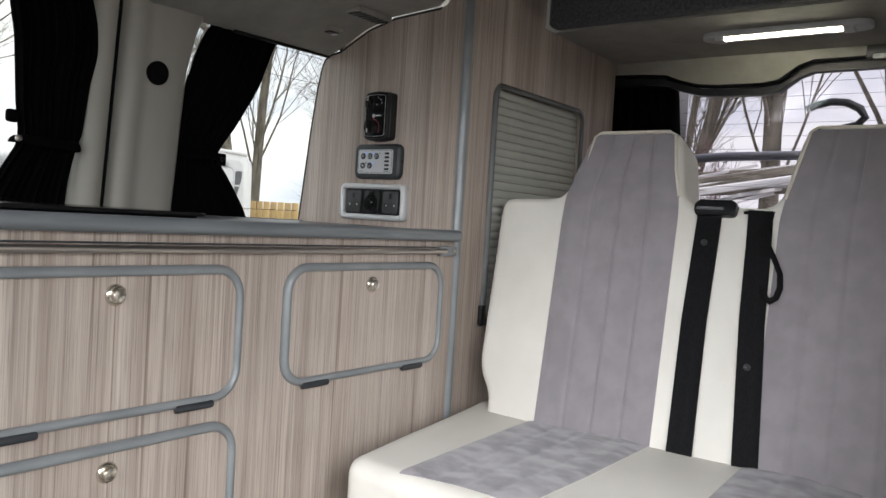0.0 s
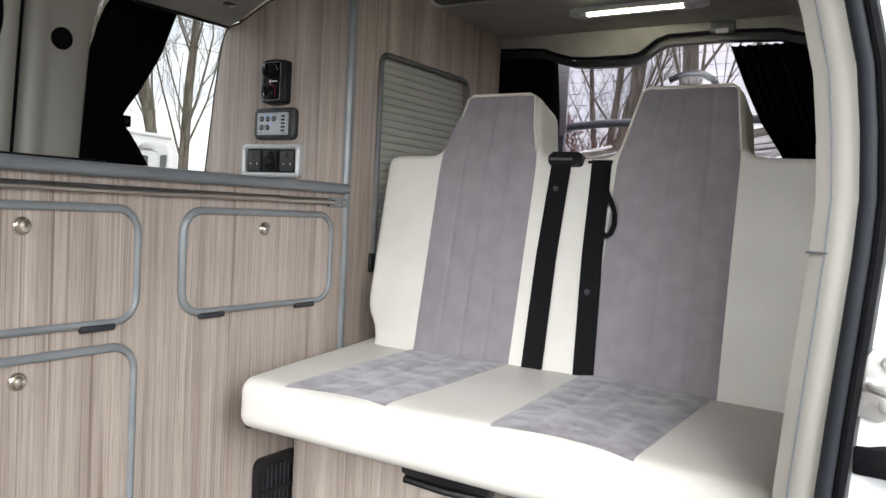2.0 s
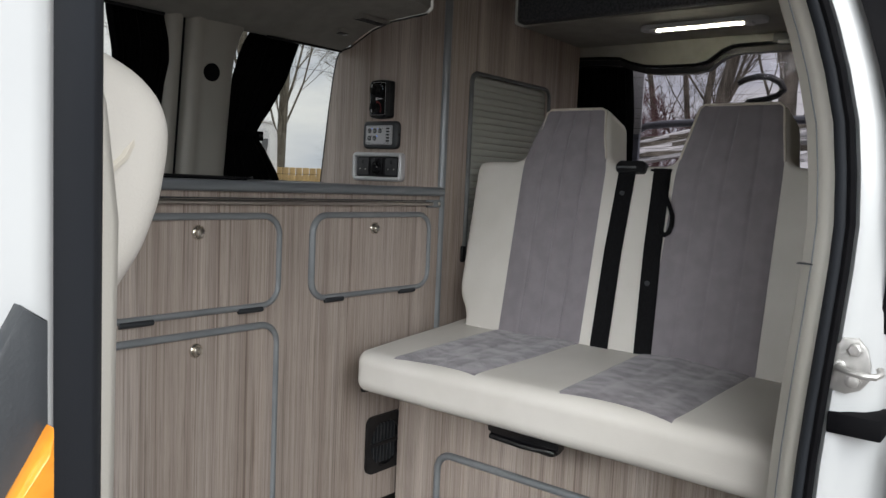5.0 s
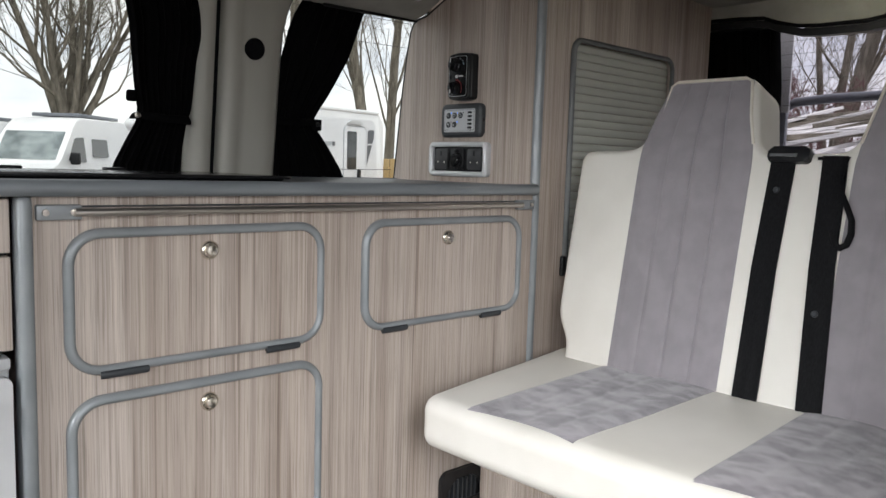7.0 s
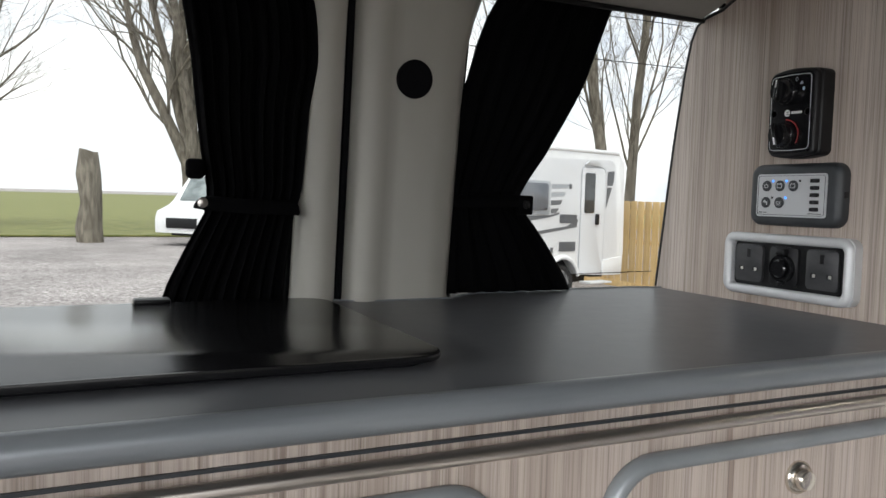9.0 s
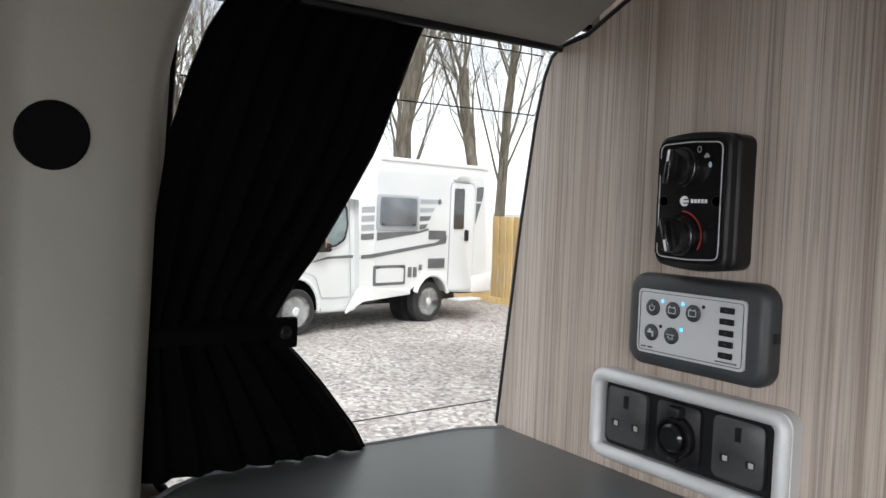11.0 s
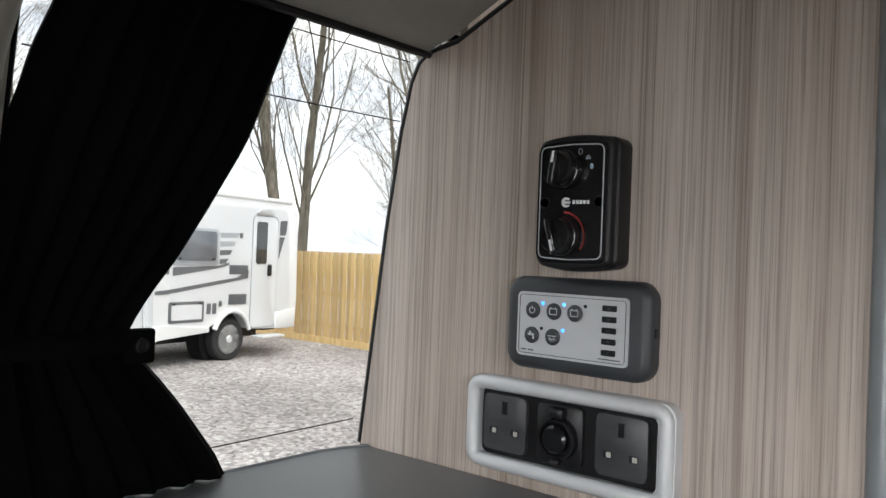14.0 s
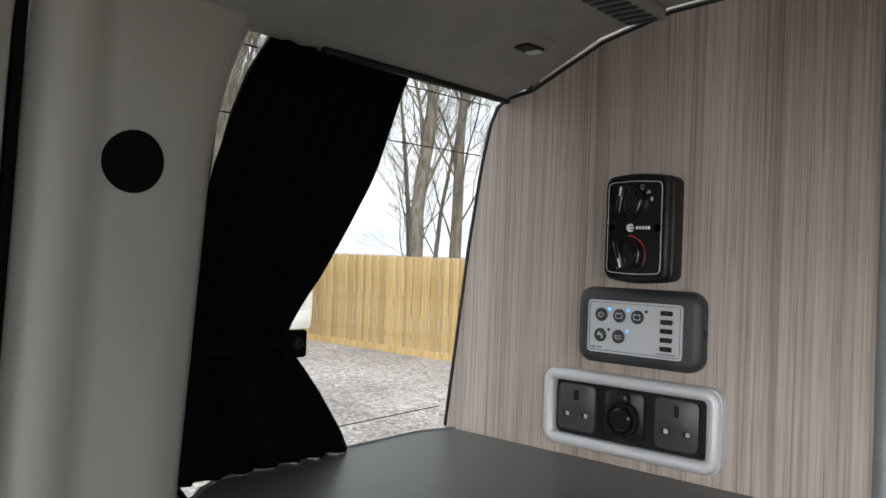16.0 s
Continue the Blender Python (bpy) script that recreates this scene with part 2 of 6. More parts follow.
TYRE = material("tyre_rubber", (0.015, 0.015, 0.016), 0.8, 0, (0.025, 0.025, 0.026), (20, 20, 20), 0.3, 90)
ALLOY = material("wheel_alloy", (0.60, 0.61, 0.62), 0.4, 0.15, (0.68, 0.69, 0.70), (10, 10, 10))
VINYL = material("dark_floor_vinyl", (0.06, 0.058, 0.055), 0.5, 0, (0.09, 0.086, 0.08), (12, 12, 12), 0.15, 200)
TAMBOUR = material("sage_grey_tambour", (0.40, 0.41, 0.365), 0.5, 0, (0.44, 0.45, 0.40), (6, 60, 60), 0.05, 300)
WEB = material("black_belt_webbing", (0.0045, 0.0045, 0.005), 0.6, 0, (0.009, 0.009, 0.010), (400, 400, 60), 0.3, 1200, spec=0.08)
RED = material("red_scale_print", (0.42, 0.03, 0.03), 0.4, 0, (0.46, 0.04, 0.04), (30, 30, 30))
WHITEPRINT = material("white_print", (0.72, 0.72, 0.72), 0.5, 0, (0.76, 0.76, 0.76), (30, 30, 30))
ORANGE = material("amber_lens", (0.75, 0.26, 0.015), 0.2, 0, (0.85, 0.34, 0.03), (90, 90, 90), coat=0.6)
BLUE_LED = glow("blue_indicator", (0.06, 0.30, 1.0), 1.1)
LED = glow("led_tube", (1.0, 0.93, 0.74), 30.0)
CLEAR = glass("clear_window_glass", (0.95, 0.965, 0.96))
PRIVACY = glass("tinted_tailgate_glass", (0.80, 0.785, 0.825))
GRAVEL = gravel()
GRASS = material("winter_grass", (0.11, 0.125, 0.035), 0.95, 0, (0.21, 0.21, 0.075), (1.5, 1.5, 1.5), 0.6, 20)
FENCE = material("new_larch_fence_board", (0.50, 0.34, 0.14), 0.75, 0, (0.64, 0.47, 0.24), (18, 18, 1.2), 0.3, 60, island=0.16)
BARK = material("grey_brown_bark", (0.10, 0.088, 0.068), 0.95, 0, (0.215, 0.192, 0.155), (9, 9, 2), 0.7, 30)
TWIG = material("reddish_twigs", (0.10, 0.045, 0.05), 0.95, 0, (0.15, 0.075, 0.075), (6, 6, 6))
BOARD = material("weathered_grey_board", (0.44, 0.44, 0.43), 0.85, 0, (0.70, 0.69, 0.67), (6, 3, 30), 0.4, 60, island=0.25)
# lit copy of the pillar plastic: paler where daylight meets the door opening
PILLAR_LIT = material("cream_plastic_lit", (0.56, 0.54, 0.485), 0.5, 0, (0.62, 0.60, 0.54), (7, 7, 3), 0.12, 650)
GALVANISED = material("galvanised_steel", (0.46, 0.455, 0.44), 0.42, 0.75, (0.60, 0.59, 0.57), (45, 45, 45), 0.15, 260)
# the pale patches are the sky's reflection put into the glass colour
CABGLASS = material("cab_glass_painted_reflection", (0.10, 0.125, 0.13), 0.05, 0, (0.22, 0.26, 0.265), (1.6, 1.6, 2.4), coat=1.0, ramp=(0.4, 0.6))
COACHPANEL = material("pale_grey_coach_panel", (0.60, 0.61, 0.63), 0.3, 0, (0.66, 0.67, 0.69), (1.0, 1.0, 1.0), coat=0.3)
RACK = material("grey_painted_tube", (0.20, 0.21, 0.24), 0.4, 0.3, (0.24, 0.25, 0.28), (10, 10, 10))


# ---- mesh helpers ----
def part(name, bm, mat, parent=None, label="", smooth=True, angle=40):
    """Links a bmesh as one mesh object, under a thing or part if one is given."""
    bmesh.ops.recalc_face_normals(bm, faces=bm.faces)
    me = bpy.data.meshes.new(name)
    bm.to_mesh(me)
    bm.free()
    me.materials.append(mat)
    ob = new(name, me)
    if smooth:
        me.shade_smooth()
        me.set_sharp_from_angle(angle=radians(angle))
    if parent:
        ob.parent = parent
        ob.matrix_parent_inverse = Matrix.Translation(-parent.location)
    if label:
        ob["label"] = label
    return ob


def thing(name, label, category, at=(0, 0, 0), group="", kind=""):
    ob = new(name)
    ob.empty_display_size = 0.05
    ob.location = at
    return tagged(ob, label, category, group, kind)


def box(x0, x1, y0, y1, z0, z1, bevel=0.0, segs=2, bm=None):
    bm = bm or bmesh.new()
    got = bmesh.ops.create_cube(bm, size=1.0)
    bmesh.ops.transform(bm, matrix=Matrix.LocRotScale(((x0 + x1) / 2, (y0 + y1) / 2, (z0 + z1) / 2), None, (x1 - x0, y1 - y0, z1 - z0)), verts=got["verts"])
    if bevel:
        edges = {e for v in got["verts"] for e in v.link_edges}
        bmesh.ops.bevel(bm, geom=list(edges), offset=bevel, segments=segs, profile=0.5, affect="EDGES")
    return bm


def prism(outline, depth, place, bevel=0.0, segs=3, back_bevel=True):
    """An outline in (u, v), thickened from w = 0 to depth; place(u, v, w) gives the point."""
    bm = bmesh.new()
    a = [bm.verts.new((u, v, 0)) for u, v in outline]
    c = [bm.verts.new((u, v, depth)) for u, v in outline]
    bm.faces.new(a)
    bm.faces.new(c)
    k = len(a)
    for i in range(k):
        bm.faces.new((a[i], a[(i + 1) % k], c[(i + 1) % k], c[i]))
    if bevel:
        rim = [e for e in bm.edges if all(v in set(c) for v in e.verts) or (back_bevel and all(v in set(a) for v in e.verts))]
        bmesh.ops.bevel(bm, geom=rim, offset=bevel, segments=segs, profile=0.5, affect="EDGES")
    for v in bm.verts:
        v.co = Vector(place(*v.co))
    return bm


def puffed(outline, depth, place, roll, steps=5, back=True):
    """A thickened outline whose rims are rolled over in a quarter circle of radius roll."""
    k = len(outline)
    pts = [Vector(p) for p in outline]
    turn = 1 if sum(a.x * b.y - b.x * a.y for a, b in zip(pts, pts[1:] + pts[:1])) > 0 else -1
    inward = []
    for i in range(k):
        a, b = (pts[i] - pts[i - 1]), (pts[(i + 1) % k] - pts[i])
        na = Vector((-a.y, a.x)).normalized() if a.length > 1e-7 else Vector((-b.y, b.x)).normalized()
        nb = Vector((-b.y, b.x)).normalized() if b.length > 1e-7 else na
        m = (na + nb).normalized()
        inward.append(m * turn / max(0.5, m.dot(na)))
    prof = [(roll - e, w) for e, w in [(roll * math.cos(math.pi / 2 * i / steps), depth - roll + roll * math.sin(math.pi / 2 * i / steps)) for i in range(steps + 1)]]
    if back:
        prof = [(e, depth - w) for e, w in reversed(prof)] + prof
    else:
        prof = [(0.0, 0.0)] + prof
    bm = bmesh.new()
    rings = [[bm.verts.new(place(p.x + m.x * e, p.y + m.y * e, w)) for p, m in zip(pts, inward)] for e, w in prof]
    for lo, hi in zip(rings, rings[1:]):
        for i in range(k):
            bm.faces.new((lo[i], lo[(i + 1) % k], hi[(i + 1) % k], hi[i]))
    bm.faces.new(rings[0])
    bm.faces.new(rings[-1])
    return bm


def plate(outer, holes, depth, place):
    """A sheet with real holes; outlines in (u, v), thickness along w."""
    from mathutils.geometry import tessellate_polygon
    bm = bmesh.new()
    loops = [outer, *holes]
    flat = [p for lp in loops for p in lp]
    tris = tessellate_polygon([[Vector((u, v, 0)) for u, v in lp] for lp in loops])
    a = [bm.verts.new(place(u, v, 0)) for u, v in flat]
    c = [bm.verts.new(place(u, v, depth)) for u, v in flat]
    for t in tris:
        bm.faces.new([a[i] for i in t])
        bm.faces.new([c[i] for i in reversed(t)])
    s = 0
    for lp in loops:
        k = len(lp)
        for i in range(k):
            j = (i + 1) % k
            bm.faces.new((a[s + i], a[s + j], c[s + j], c[s + i]))
        s += k
    return bm


def rounded(u0, u1, v0, v1, r, n=6):
    pts = []
    for cu, cv, a0 in ((u1 - r, v1 - r, 0), (u0 + r, v1 - r, 90), (u0 + r, v0 + r, 180), (u1 - r, v0 + r, 270)):
        pts += [(cu + r * math.cos(radians(a0 + 90 * i / n)), cv + r * math.sin(radians(a0 + 90 * i / n))) for i in range(n + 1)]
    return pts


def tube(points, r, closed=False, n=8, bm=None, taper=None, flat=1.0):
    """A round bar along the points; flat squeezes it along its second axis."""
    bm = bm or bmesh.new()
    pts = [Vector(p) for p in points]
    k = len(pts)
    rings, up = [], None
    for i, p in enumerate(pts):
        d = (pts[(i + 1) % k] - pts[i - 1]) if closed else (pts[min(i + 1, k - 1)] - pts[max(i - 1, 0)])
        d.normalize()
        if up is None:
            up = d.orthogonal().normalized()
        up = (up - d * up.dot(d))
        up = up.normalized() if up.length > 1e-6 else d.orthogonal().normalized()
        side = d.cross(up)
        rr = r if taper is None else r * (1 + (taper - 1) * i / (k - 1))
        rings.append([bm.verts.new(p + rr * (math.cos(2 * math.pi * j / n) * up + flat * math.sin(2 * math.pi * j / n) * side)) for j in range(n)])
    for i in range(k if closed else k - 1):
        a, c = rings[i], rings[(i + 1) % k]
        off = 0
        if closed and i == k - 1:
            off = min(range(n), key=lambda o: sum((a[j].co - c[(j + o) % n].co).length for j in range(n)))
        for j in range(n):
            bm.faces.new((a[j], a[(j + 1) % n], c[(j + 1 + off) % n], c[(j + off) % n]))
    if not closed:
        bm.faces.new(list(reversed(rings[0])))
        bm.faces.new(rings[-1])
    return bm


def lathe(profile, n, place):
    """A turned shape: (radius, height) pairs; place(a, b, h) gives the point."""
    bm = bmesh.new()
    rings = []
    for r, h in profile:
        rings.append([bm.verts.new(place(r * math.cos(2 * math.pi * j / n), r * math.sin(2 * math.pi * j / n), h)) for j in range(n)])
    for a, c in zip(rings, rings[1:]):
        for j in range(n):
            bm.faces.new((a[j], a[(j + 1) % n], c[(j + 1) % n], c[j]))
    bm.faces.new(rings[0])
    bm.faces.new(rings[-1])
    return bm


def shell(nu, nv, front, back):
    """A closed thin body between two surfaces over a grid of u, v in 0..1."""
    bm = bmesh.new()
    f = [[bm.verts.new(front(i / nu, j / nv)) for j in range(nv + 1)] for i in range(nu + 1)]
    b = [[bm.verts.new(back(i / nu, j / nv)) for j in range(nv + 1)] for i in range(nu + 1)]
    for i in range(nu):
        for j in range(nv):
            bm.faces.new((f[i][j], f[i + 1][j], f[i + 1][j + 1], f[i][j + 1]))
            bm.faces.new((b[i][j], b[i][j + 1], b[i + 1][j + 1], b[i + 1][j]))
    for i in range(nu):
        bm.faces.new((f[i][0], b[i][0], b[i + 1][0], f[i + 1][0]))
        bm.faces.new((f[i][nv], f[i + 1][nv], b[i + 1][nv], b[i][nv]))
    for j in range(nv):
        bm.faces.new((f[0][j], f[0][j + 1], b[0][j + 1], b[0][j]))
        bm.faces.new((f[nu][j], b[nu][j], b[nu][j + 1], f[nu][j + 1]))
    return bm


def lerp_table(table, x):
    """Reading of a short table of (x, value)."""
    if x <= table[0][0]:
        return table[0][1]
    for (a, p), (c, q) in zip(table, table[1:]):
        if x <= c:
            s = (x - a) / (c - a)
            return p + (q - p) * s
    return table[-1][1]


def arc_pts(pts, r, n=5):
    """An outline with its corners rounded by up to r."""
    out, k = [], len(pts)
    for i in range(k):
        p, a, b = Vector(pts[i]), Vector(pts[i - 1]), Vector(pts[(i + 1) % k])
        rr = min(r, (a - p).length * 0.45, (b - p).length * 0.45)
        q, t = p + (a - p).normalized() * rr, p + (b - p).normalized() * rr
        for j in range(n + 1):
            f = j / n
            out.append(tuple((1 - f) ** 2 * q + 2 * f * (1 - f) * p + f * f * t))
    return out


def cushion(x0, x1, y0, y1, z0, z1, r, n=10):
    """A soft rounded block: a gridded box whose edges are rolled off by r."""
    def marks(a, b):
        roll = [a + r * (1 - math.cos(math.pi / 2 * i / 6)) for i in range(7)]
        mid = [a + r + (b - a - 2 * r) * i / n for i in range(1, n)]
        return roll + mid + [a + b - v for v in reversed(roll)]
    xs, ys, zs = marks(x0, x1), marks(y0, y1), marks(z0, z1)
    bm, made = bmesh.new(), {}

    def at(x, y, z):
        key = (round(x, 6), round(y, 6), round(z, 6))
        if key not in made:
            c = Vector((min(max(x, x0 + r), x1 - r), min(max(y, y0 + r), y1 - r), min(max(z, z0 + r), z1 - r)))
            d = Vector((x, y, z)) - c
            made[key] = bm.verts.new(c + d.normalized() * r if d.length > 1e-9 else c)
        return made[key]
    for us, vs, put in ((xs, ys, lambda u, v: (at(u, v, z0), at(u, v, z1))), (xs, zs, lambda u, v: (at(u, y0, v), at(u, y1, v))), (ys, zs, lambda u, v: (at(x0, u, v), at(x1, u, v)))):
        for ua, ub in zip(us, us[1:]):
            for va, vb in zip(vs, vs[1:]):
                p, q, s, t = put(ua, va), put(ub, va), put(ub, vb), put(ua, vb)
                for k in (0, 1):
                    bm.faces.new((p[k], q[k], s[k], t[k]))
    return bm


def structure(name, bm, mat, label, category, smooth=True):
    return tagged(part(name, bm, mat, smooth=smooth), label, category, kind="structure")


# ---- the van's shell ----
def offside(z):
    return 0.515 - 0.17 * (max(z, 0.6) - 0.9)


def pillar_y(z):
    return 0.461 - 0.1 * (z - 0.903)


structure("floor", box(-2.5, 0.88, -1.06, 0.56, -0.03, 0.0), VINYL, "dark vinyl floor of the campervan", "floor")
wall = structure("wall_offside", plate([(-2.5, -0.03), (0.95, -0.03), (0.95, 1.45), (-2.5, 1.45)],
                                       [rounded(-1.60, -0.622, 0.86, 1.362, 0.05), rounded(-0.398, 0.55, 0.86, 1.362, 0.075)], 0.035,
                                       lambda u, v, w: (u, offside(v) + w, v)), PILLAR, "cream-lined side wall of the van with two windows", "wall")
HEAD = [(0.430, 1.326), (0.420, 1.330), (0.395, 1.337), (0.355, 1.356), (0.299, 1.382), (0.218, 1.402), (0.08, 1.411), (0.062, 1.425), (0.06, 1.62), (0.447, 1.62), (0.447, 1.326)]
structure("ceiling_offside", prism(HEAD, 2.49, lambda u, v, w: (-2.5 + w, u, v)), LINER, "pale grey headlining curving over the side windows", "ceiling")
structure("ceiling_rear", prism([(0.385, 1.435), (0.80, 1.430), (0.84, 1.418), (0.86, 1.62), (0.385, 1.62)], 1.66, lambda u, v, w: (u, -1.10 + w, v)), LINER,
          "pale headlining over the rear bench", "ceiling")
structure("ceiling_pop_top", box(-1.9, 0.385, -0.86, 0.06, 1.62, 1.66), FELT, "grey felt-lined lifting roof, closed", "ceiling")
structure("ceiling_nearside", prism([(-0.86, 1.62), (-0.86, 1.44), (-0.90, 1.42), (-1.00, 1.39), (-1.07, 1.33), (-1.16, 1.33), (-1.16, 1.66), (-0.86, 1.66)], 3.4,
                                    lambda u, v, w: (-2.5 + w, u, v)), LINER, "pale headlining above the sliding door opening", "ceiling")
structure("ceiling_cab", box(-2.5, -1.9, -0.86, 0.06, 1.45, 1.62), LINER, "pale headlining over the cab", "ceiling")
# felt-covered beam at the front edge of the rear ceiling
structure("trim_roof_beam", box(0.335, 0.384, -0.93, -0.003, 1.437, 1.619, 0.012, 3), FELT, "grey felt-covered roof beam", "trim")
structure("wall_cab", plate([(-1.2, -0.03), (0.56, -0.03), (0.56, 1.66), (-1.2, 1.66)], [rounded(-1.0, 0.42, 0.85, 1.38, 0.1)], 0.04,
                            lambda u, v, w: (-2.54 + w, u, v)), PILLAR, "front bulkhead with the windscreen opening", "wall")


def pillar_loft(profile, zs, shift):
    """An upright trim lofted from a plan profile."""
    bm = bmesh.new()
    rows = [[bm.verts.new(shift(x, d, z)) for x, d in profile] for z in zs]
    k = len(profile)
    for a, c in zip(rows, rows[1:]):
        for j in range(k):
            bm.faces.new((a[j], a[(j + 1) % k], c[(j + 1) % k], c[j]))
    bm.faces.new(list(reversed(rows[0])))
    bm.faces.new(rows[-1])
    return bm


def pillar_shift(x, d, z):
    flare = max(0.0, z - 1.20) / 0.14
    if x > -0.45:
        x += 0.032 * flare ** 2 + 0.008 * (z - 0.9)
    return (x, pillar_y(z) + d, z)


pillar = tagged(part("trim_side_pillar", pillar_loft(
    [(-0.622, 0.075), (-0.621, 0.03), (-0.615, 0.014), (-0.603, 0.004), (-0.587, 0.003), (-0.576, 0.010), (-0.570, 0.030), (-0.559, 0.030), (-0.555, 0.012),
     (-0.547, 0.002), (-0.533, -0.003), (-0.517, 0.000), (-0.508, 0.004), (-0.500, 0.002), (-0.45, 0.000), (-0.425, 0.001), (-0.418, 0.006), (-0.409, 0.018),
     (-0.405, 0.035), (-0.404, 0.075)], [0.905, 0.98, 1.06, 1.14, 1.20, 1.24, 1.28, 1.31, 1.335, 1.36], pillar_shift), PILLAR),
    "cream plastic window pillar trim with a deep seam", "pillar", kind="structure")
part("seam_seal", tube([(-0.5645, pillar_y(z) + 0.027, z) for z in (0.906, 1.0, 1.1, 1.2, 1.3, 1.36)], 0.005), RUBBER, pillar)
part("screw_cover", lathe([(0.0245, 0.006), (0.0245, -0.0010), (0.0235, -0.0022), (0.0015, -0.0026)], 28,
                          lambda a, b, h: (-0.484 + a, pillar_y(1.194 + b) + h, 1.194 + b)), RUBBER, pillar, "round black cover set in the pillar")



def side_window(name, x0, x1, r, label):
    w = thing(name, label, "window", ((x0 + x1) / 2, offside(0.87) + 0.02, 0.87), kind="structure")
    pane = part("pane", prism(rounded(x0 - 0.012, x1 + 0.012, 0.852, 1.372, r + 0.01), 0.004, lambda u, v, d: (u, offside(v) + 0.020 + d, v)), CLEAR, w)
    pane.visible_shadow = False
    part("seal", tube([(u, offside(v) + 0.010, v) for u, v in rounded(x0 + 0.002, x1 - 0.002, 0.862, 1.360, r)], 0.0055, True, 6), RUBBER, w)
    return w


window_a = side_window("window_1", -1.60, -0.622, 0.05, "clear fixed side window with black rubber seal")
window_b = side_window("window_2", -0.398, 0.55, 0.075, "clear side window with black seal and fine aerial wires")
for z in (0.928, 1.258, 1.321):
    part("aerial_wire", tube([(-0.385, offside(z) + 0.0185, z - 0.004), (0.0, offside(z) + 0.0185, z + 0.002)], 0.0007, n=5), BLACK, window_b)
structure("trim_curtain_rail", tube([(-0.30, 0.431, 1.3225), (-0.2, 0.431, 1.3235), (-0.004, 0.431, 1.326)], 0.0045), BLACK, "black curtain rail along the window head", "trim")
structure("trim_curtain_track", tube([(-1.60, 0.431, 1.322), (-0.63, 0.431, 1.322)], 0.0045), BLACK, "black curtain rail along the front side window", "trim")

# coat hook and air grille in the headlining
hook = thing("coat_hook", "pale plastic coat hook folded into the headlining", "hook", (-0.09, 0.345, 1.362))
part("base", box(-0.112, -0.066, 0.322, 0.368, 1.3605, 1.376, 0.005, 2), LINER, hook)
part("recess", box(-0.104, -0.074, 0.330, 0.362, 1.3575, 1.3612, 0.001, 1), BLACK, hook)
part("catch", box(-0.084, -0.073, 0.332, 0.350, 1.3555, 1.3610, 0.002), PANELGREY, hook)
grille = thing("air_grille", "slotted pale grey air vent in the headlining", "air vent", (-0.055, 0.24, 1.395))
part("frame", box(-0.125, -0.012, 0.218, 0.264, 1.3885, 1.402, 0.003), LINER, grille)
for i in range(7):
    part("slot", box(-0.118 + 0.015 * i, -0.110 + 0.015 * i, 0.223, 0.259, 1.3865, 1.390, 0.001), DGREY, grille)

# ---- door opening: rear pillar with striker, front pillar ----
SEAL = [(-0.03, -1.137), (0.3, -1.141), (0.56, -1.151), (0.688, -1.160), (0.813, -1.170), (0.893, -1.173), (0.949, -1.170), (1.028, -1.1615), (1.115, -1.141), (1.21, -1.1105), (1.30, -1.066), (1.36, -1.01)]
ZS = [-0.03, 0.15, 0.3, 0.45, 0.55, 0.65, 0.75, 0.83, 0.89, 0.96, 1.03, 1.10, 1.16, 1.22, 1.30, 1.36]


def door_pillar(x, d, z):
    return (x, lerp_table(SEAL, z) + d, z)


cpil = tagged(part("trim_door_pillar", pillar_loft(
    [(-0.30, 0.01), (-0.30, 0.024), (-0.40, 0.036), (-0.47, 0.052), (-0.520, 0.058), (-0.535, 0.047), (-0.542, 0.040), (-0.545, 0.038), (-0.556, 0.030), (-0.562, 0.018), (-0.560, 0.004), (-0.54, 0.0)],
    ZS, door_pillar), PILLAR_LIT), "cream plastic trim round the sliding door opening", "pillar", kind="structure")
part("joint", box(-0.5475, -0.53, -1.134, -1.112, 0.8270, 0.8290), DGREY, cpil)
part("trim_seam", tube([door_pillar(-0.5440, 0.0393, z) for z in ZS], 0.0013, n=5), TRIM, cpil)
wallc = tagged(part("wall_nearside_pillar", pillar_loft(
    [(-0.30, 0.018), (-0.54, -0.002), (-0.565, -0.012), (-0.575, -0.022), (-0.572, -0.034), (-0.560, -0.043), (-0.545, -0.062), (-0.52, -0.075), (-0.46, -0.083), (-0.30, -0.085)],
    ZS, door_pillar), PAINT), "white painted door pillar of the van", "pillar", kind="structure")
part("door_seal", tube([door_pillar(-0.576, -0.002, z) for z in ZS], 0.0125, n=10), SEALGREY, cpil, "dark rubber door seal")
part("seal_lip", tube([door_pillar(-0.586, -0.013, z) for z in ZS], 0.006, n=8), RUBBER, cpil)
part("track_slot", box(-0.581, -0.50, -1.245, -1.176, 0.598, 0.628, 0.003), RUBBER, wallc)
ZU = [0.74, 0.84, 0.90, 0.96, 1.03, 1.10, 1.16, 1.22, 1.30, 1.36]
part("window_rubber", pillar_loft([(-0.570, -0.056), (-0.562, -0.078), (-0.54, -0.100), (-0.47, -0.114), (-0.44, -0.112), (-0.50, -0.080), (-0.55, -0.055)], ZU,
                                  lambda x, d, z: door_pillar(x + 0.03 * max(0.0, 0.90 - z) / 0.16, d - 0.004 * max(0.0, min(1.0, (1.15 - z) / 0.3)), z)), RUBBER, wallc, "wide black rubber strip beside the door window")
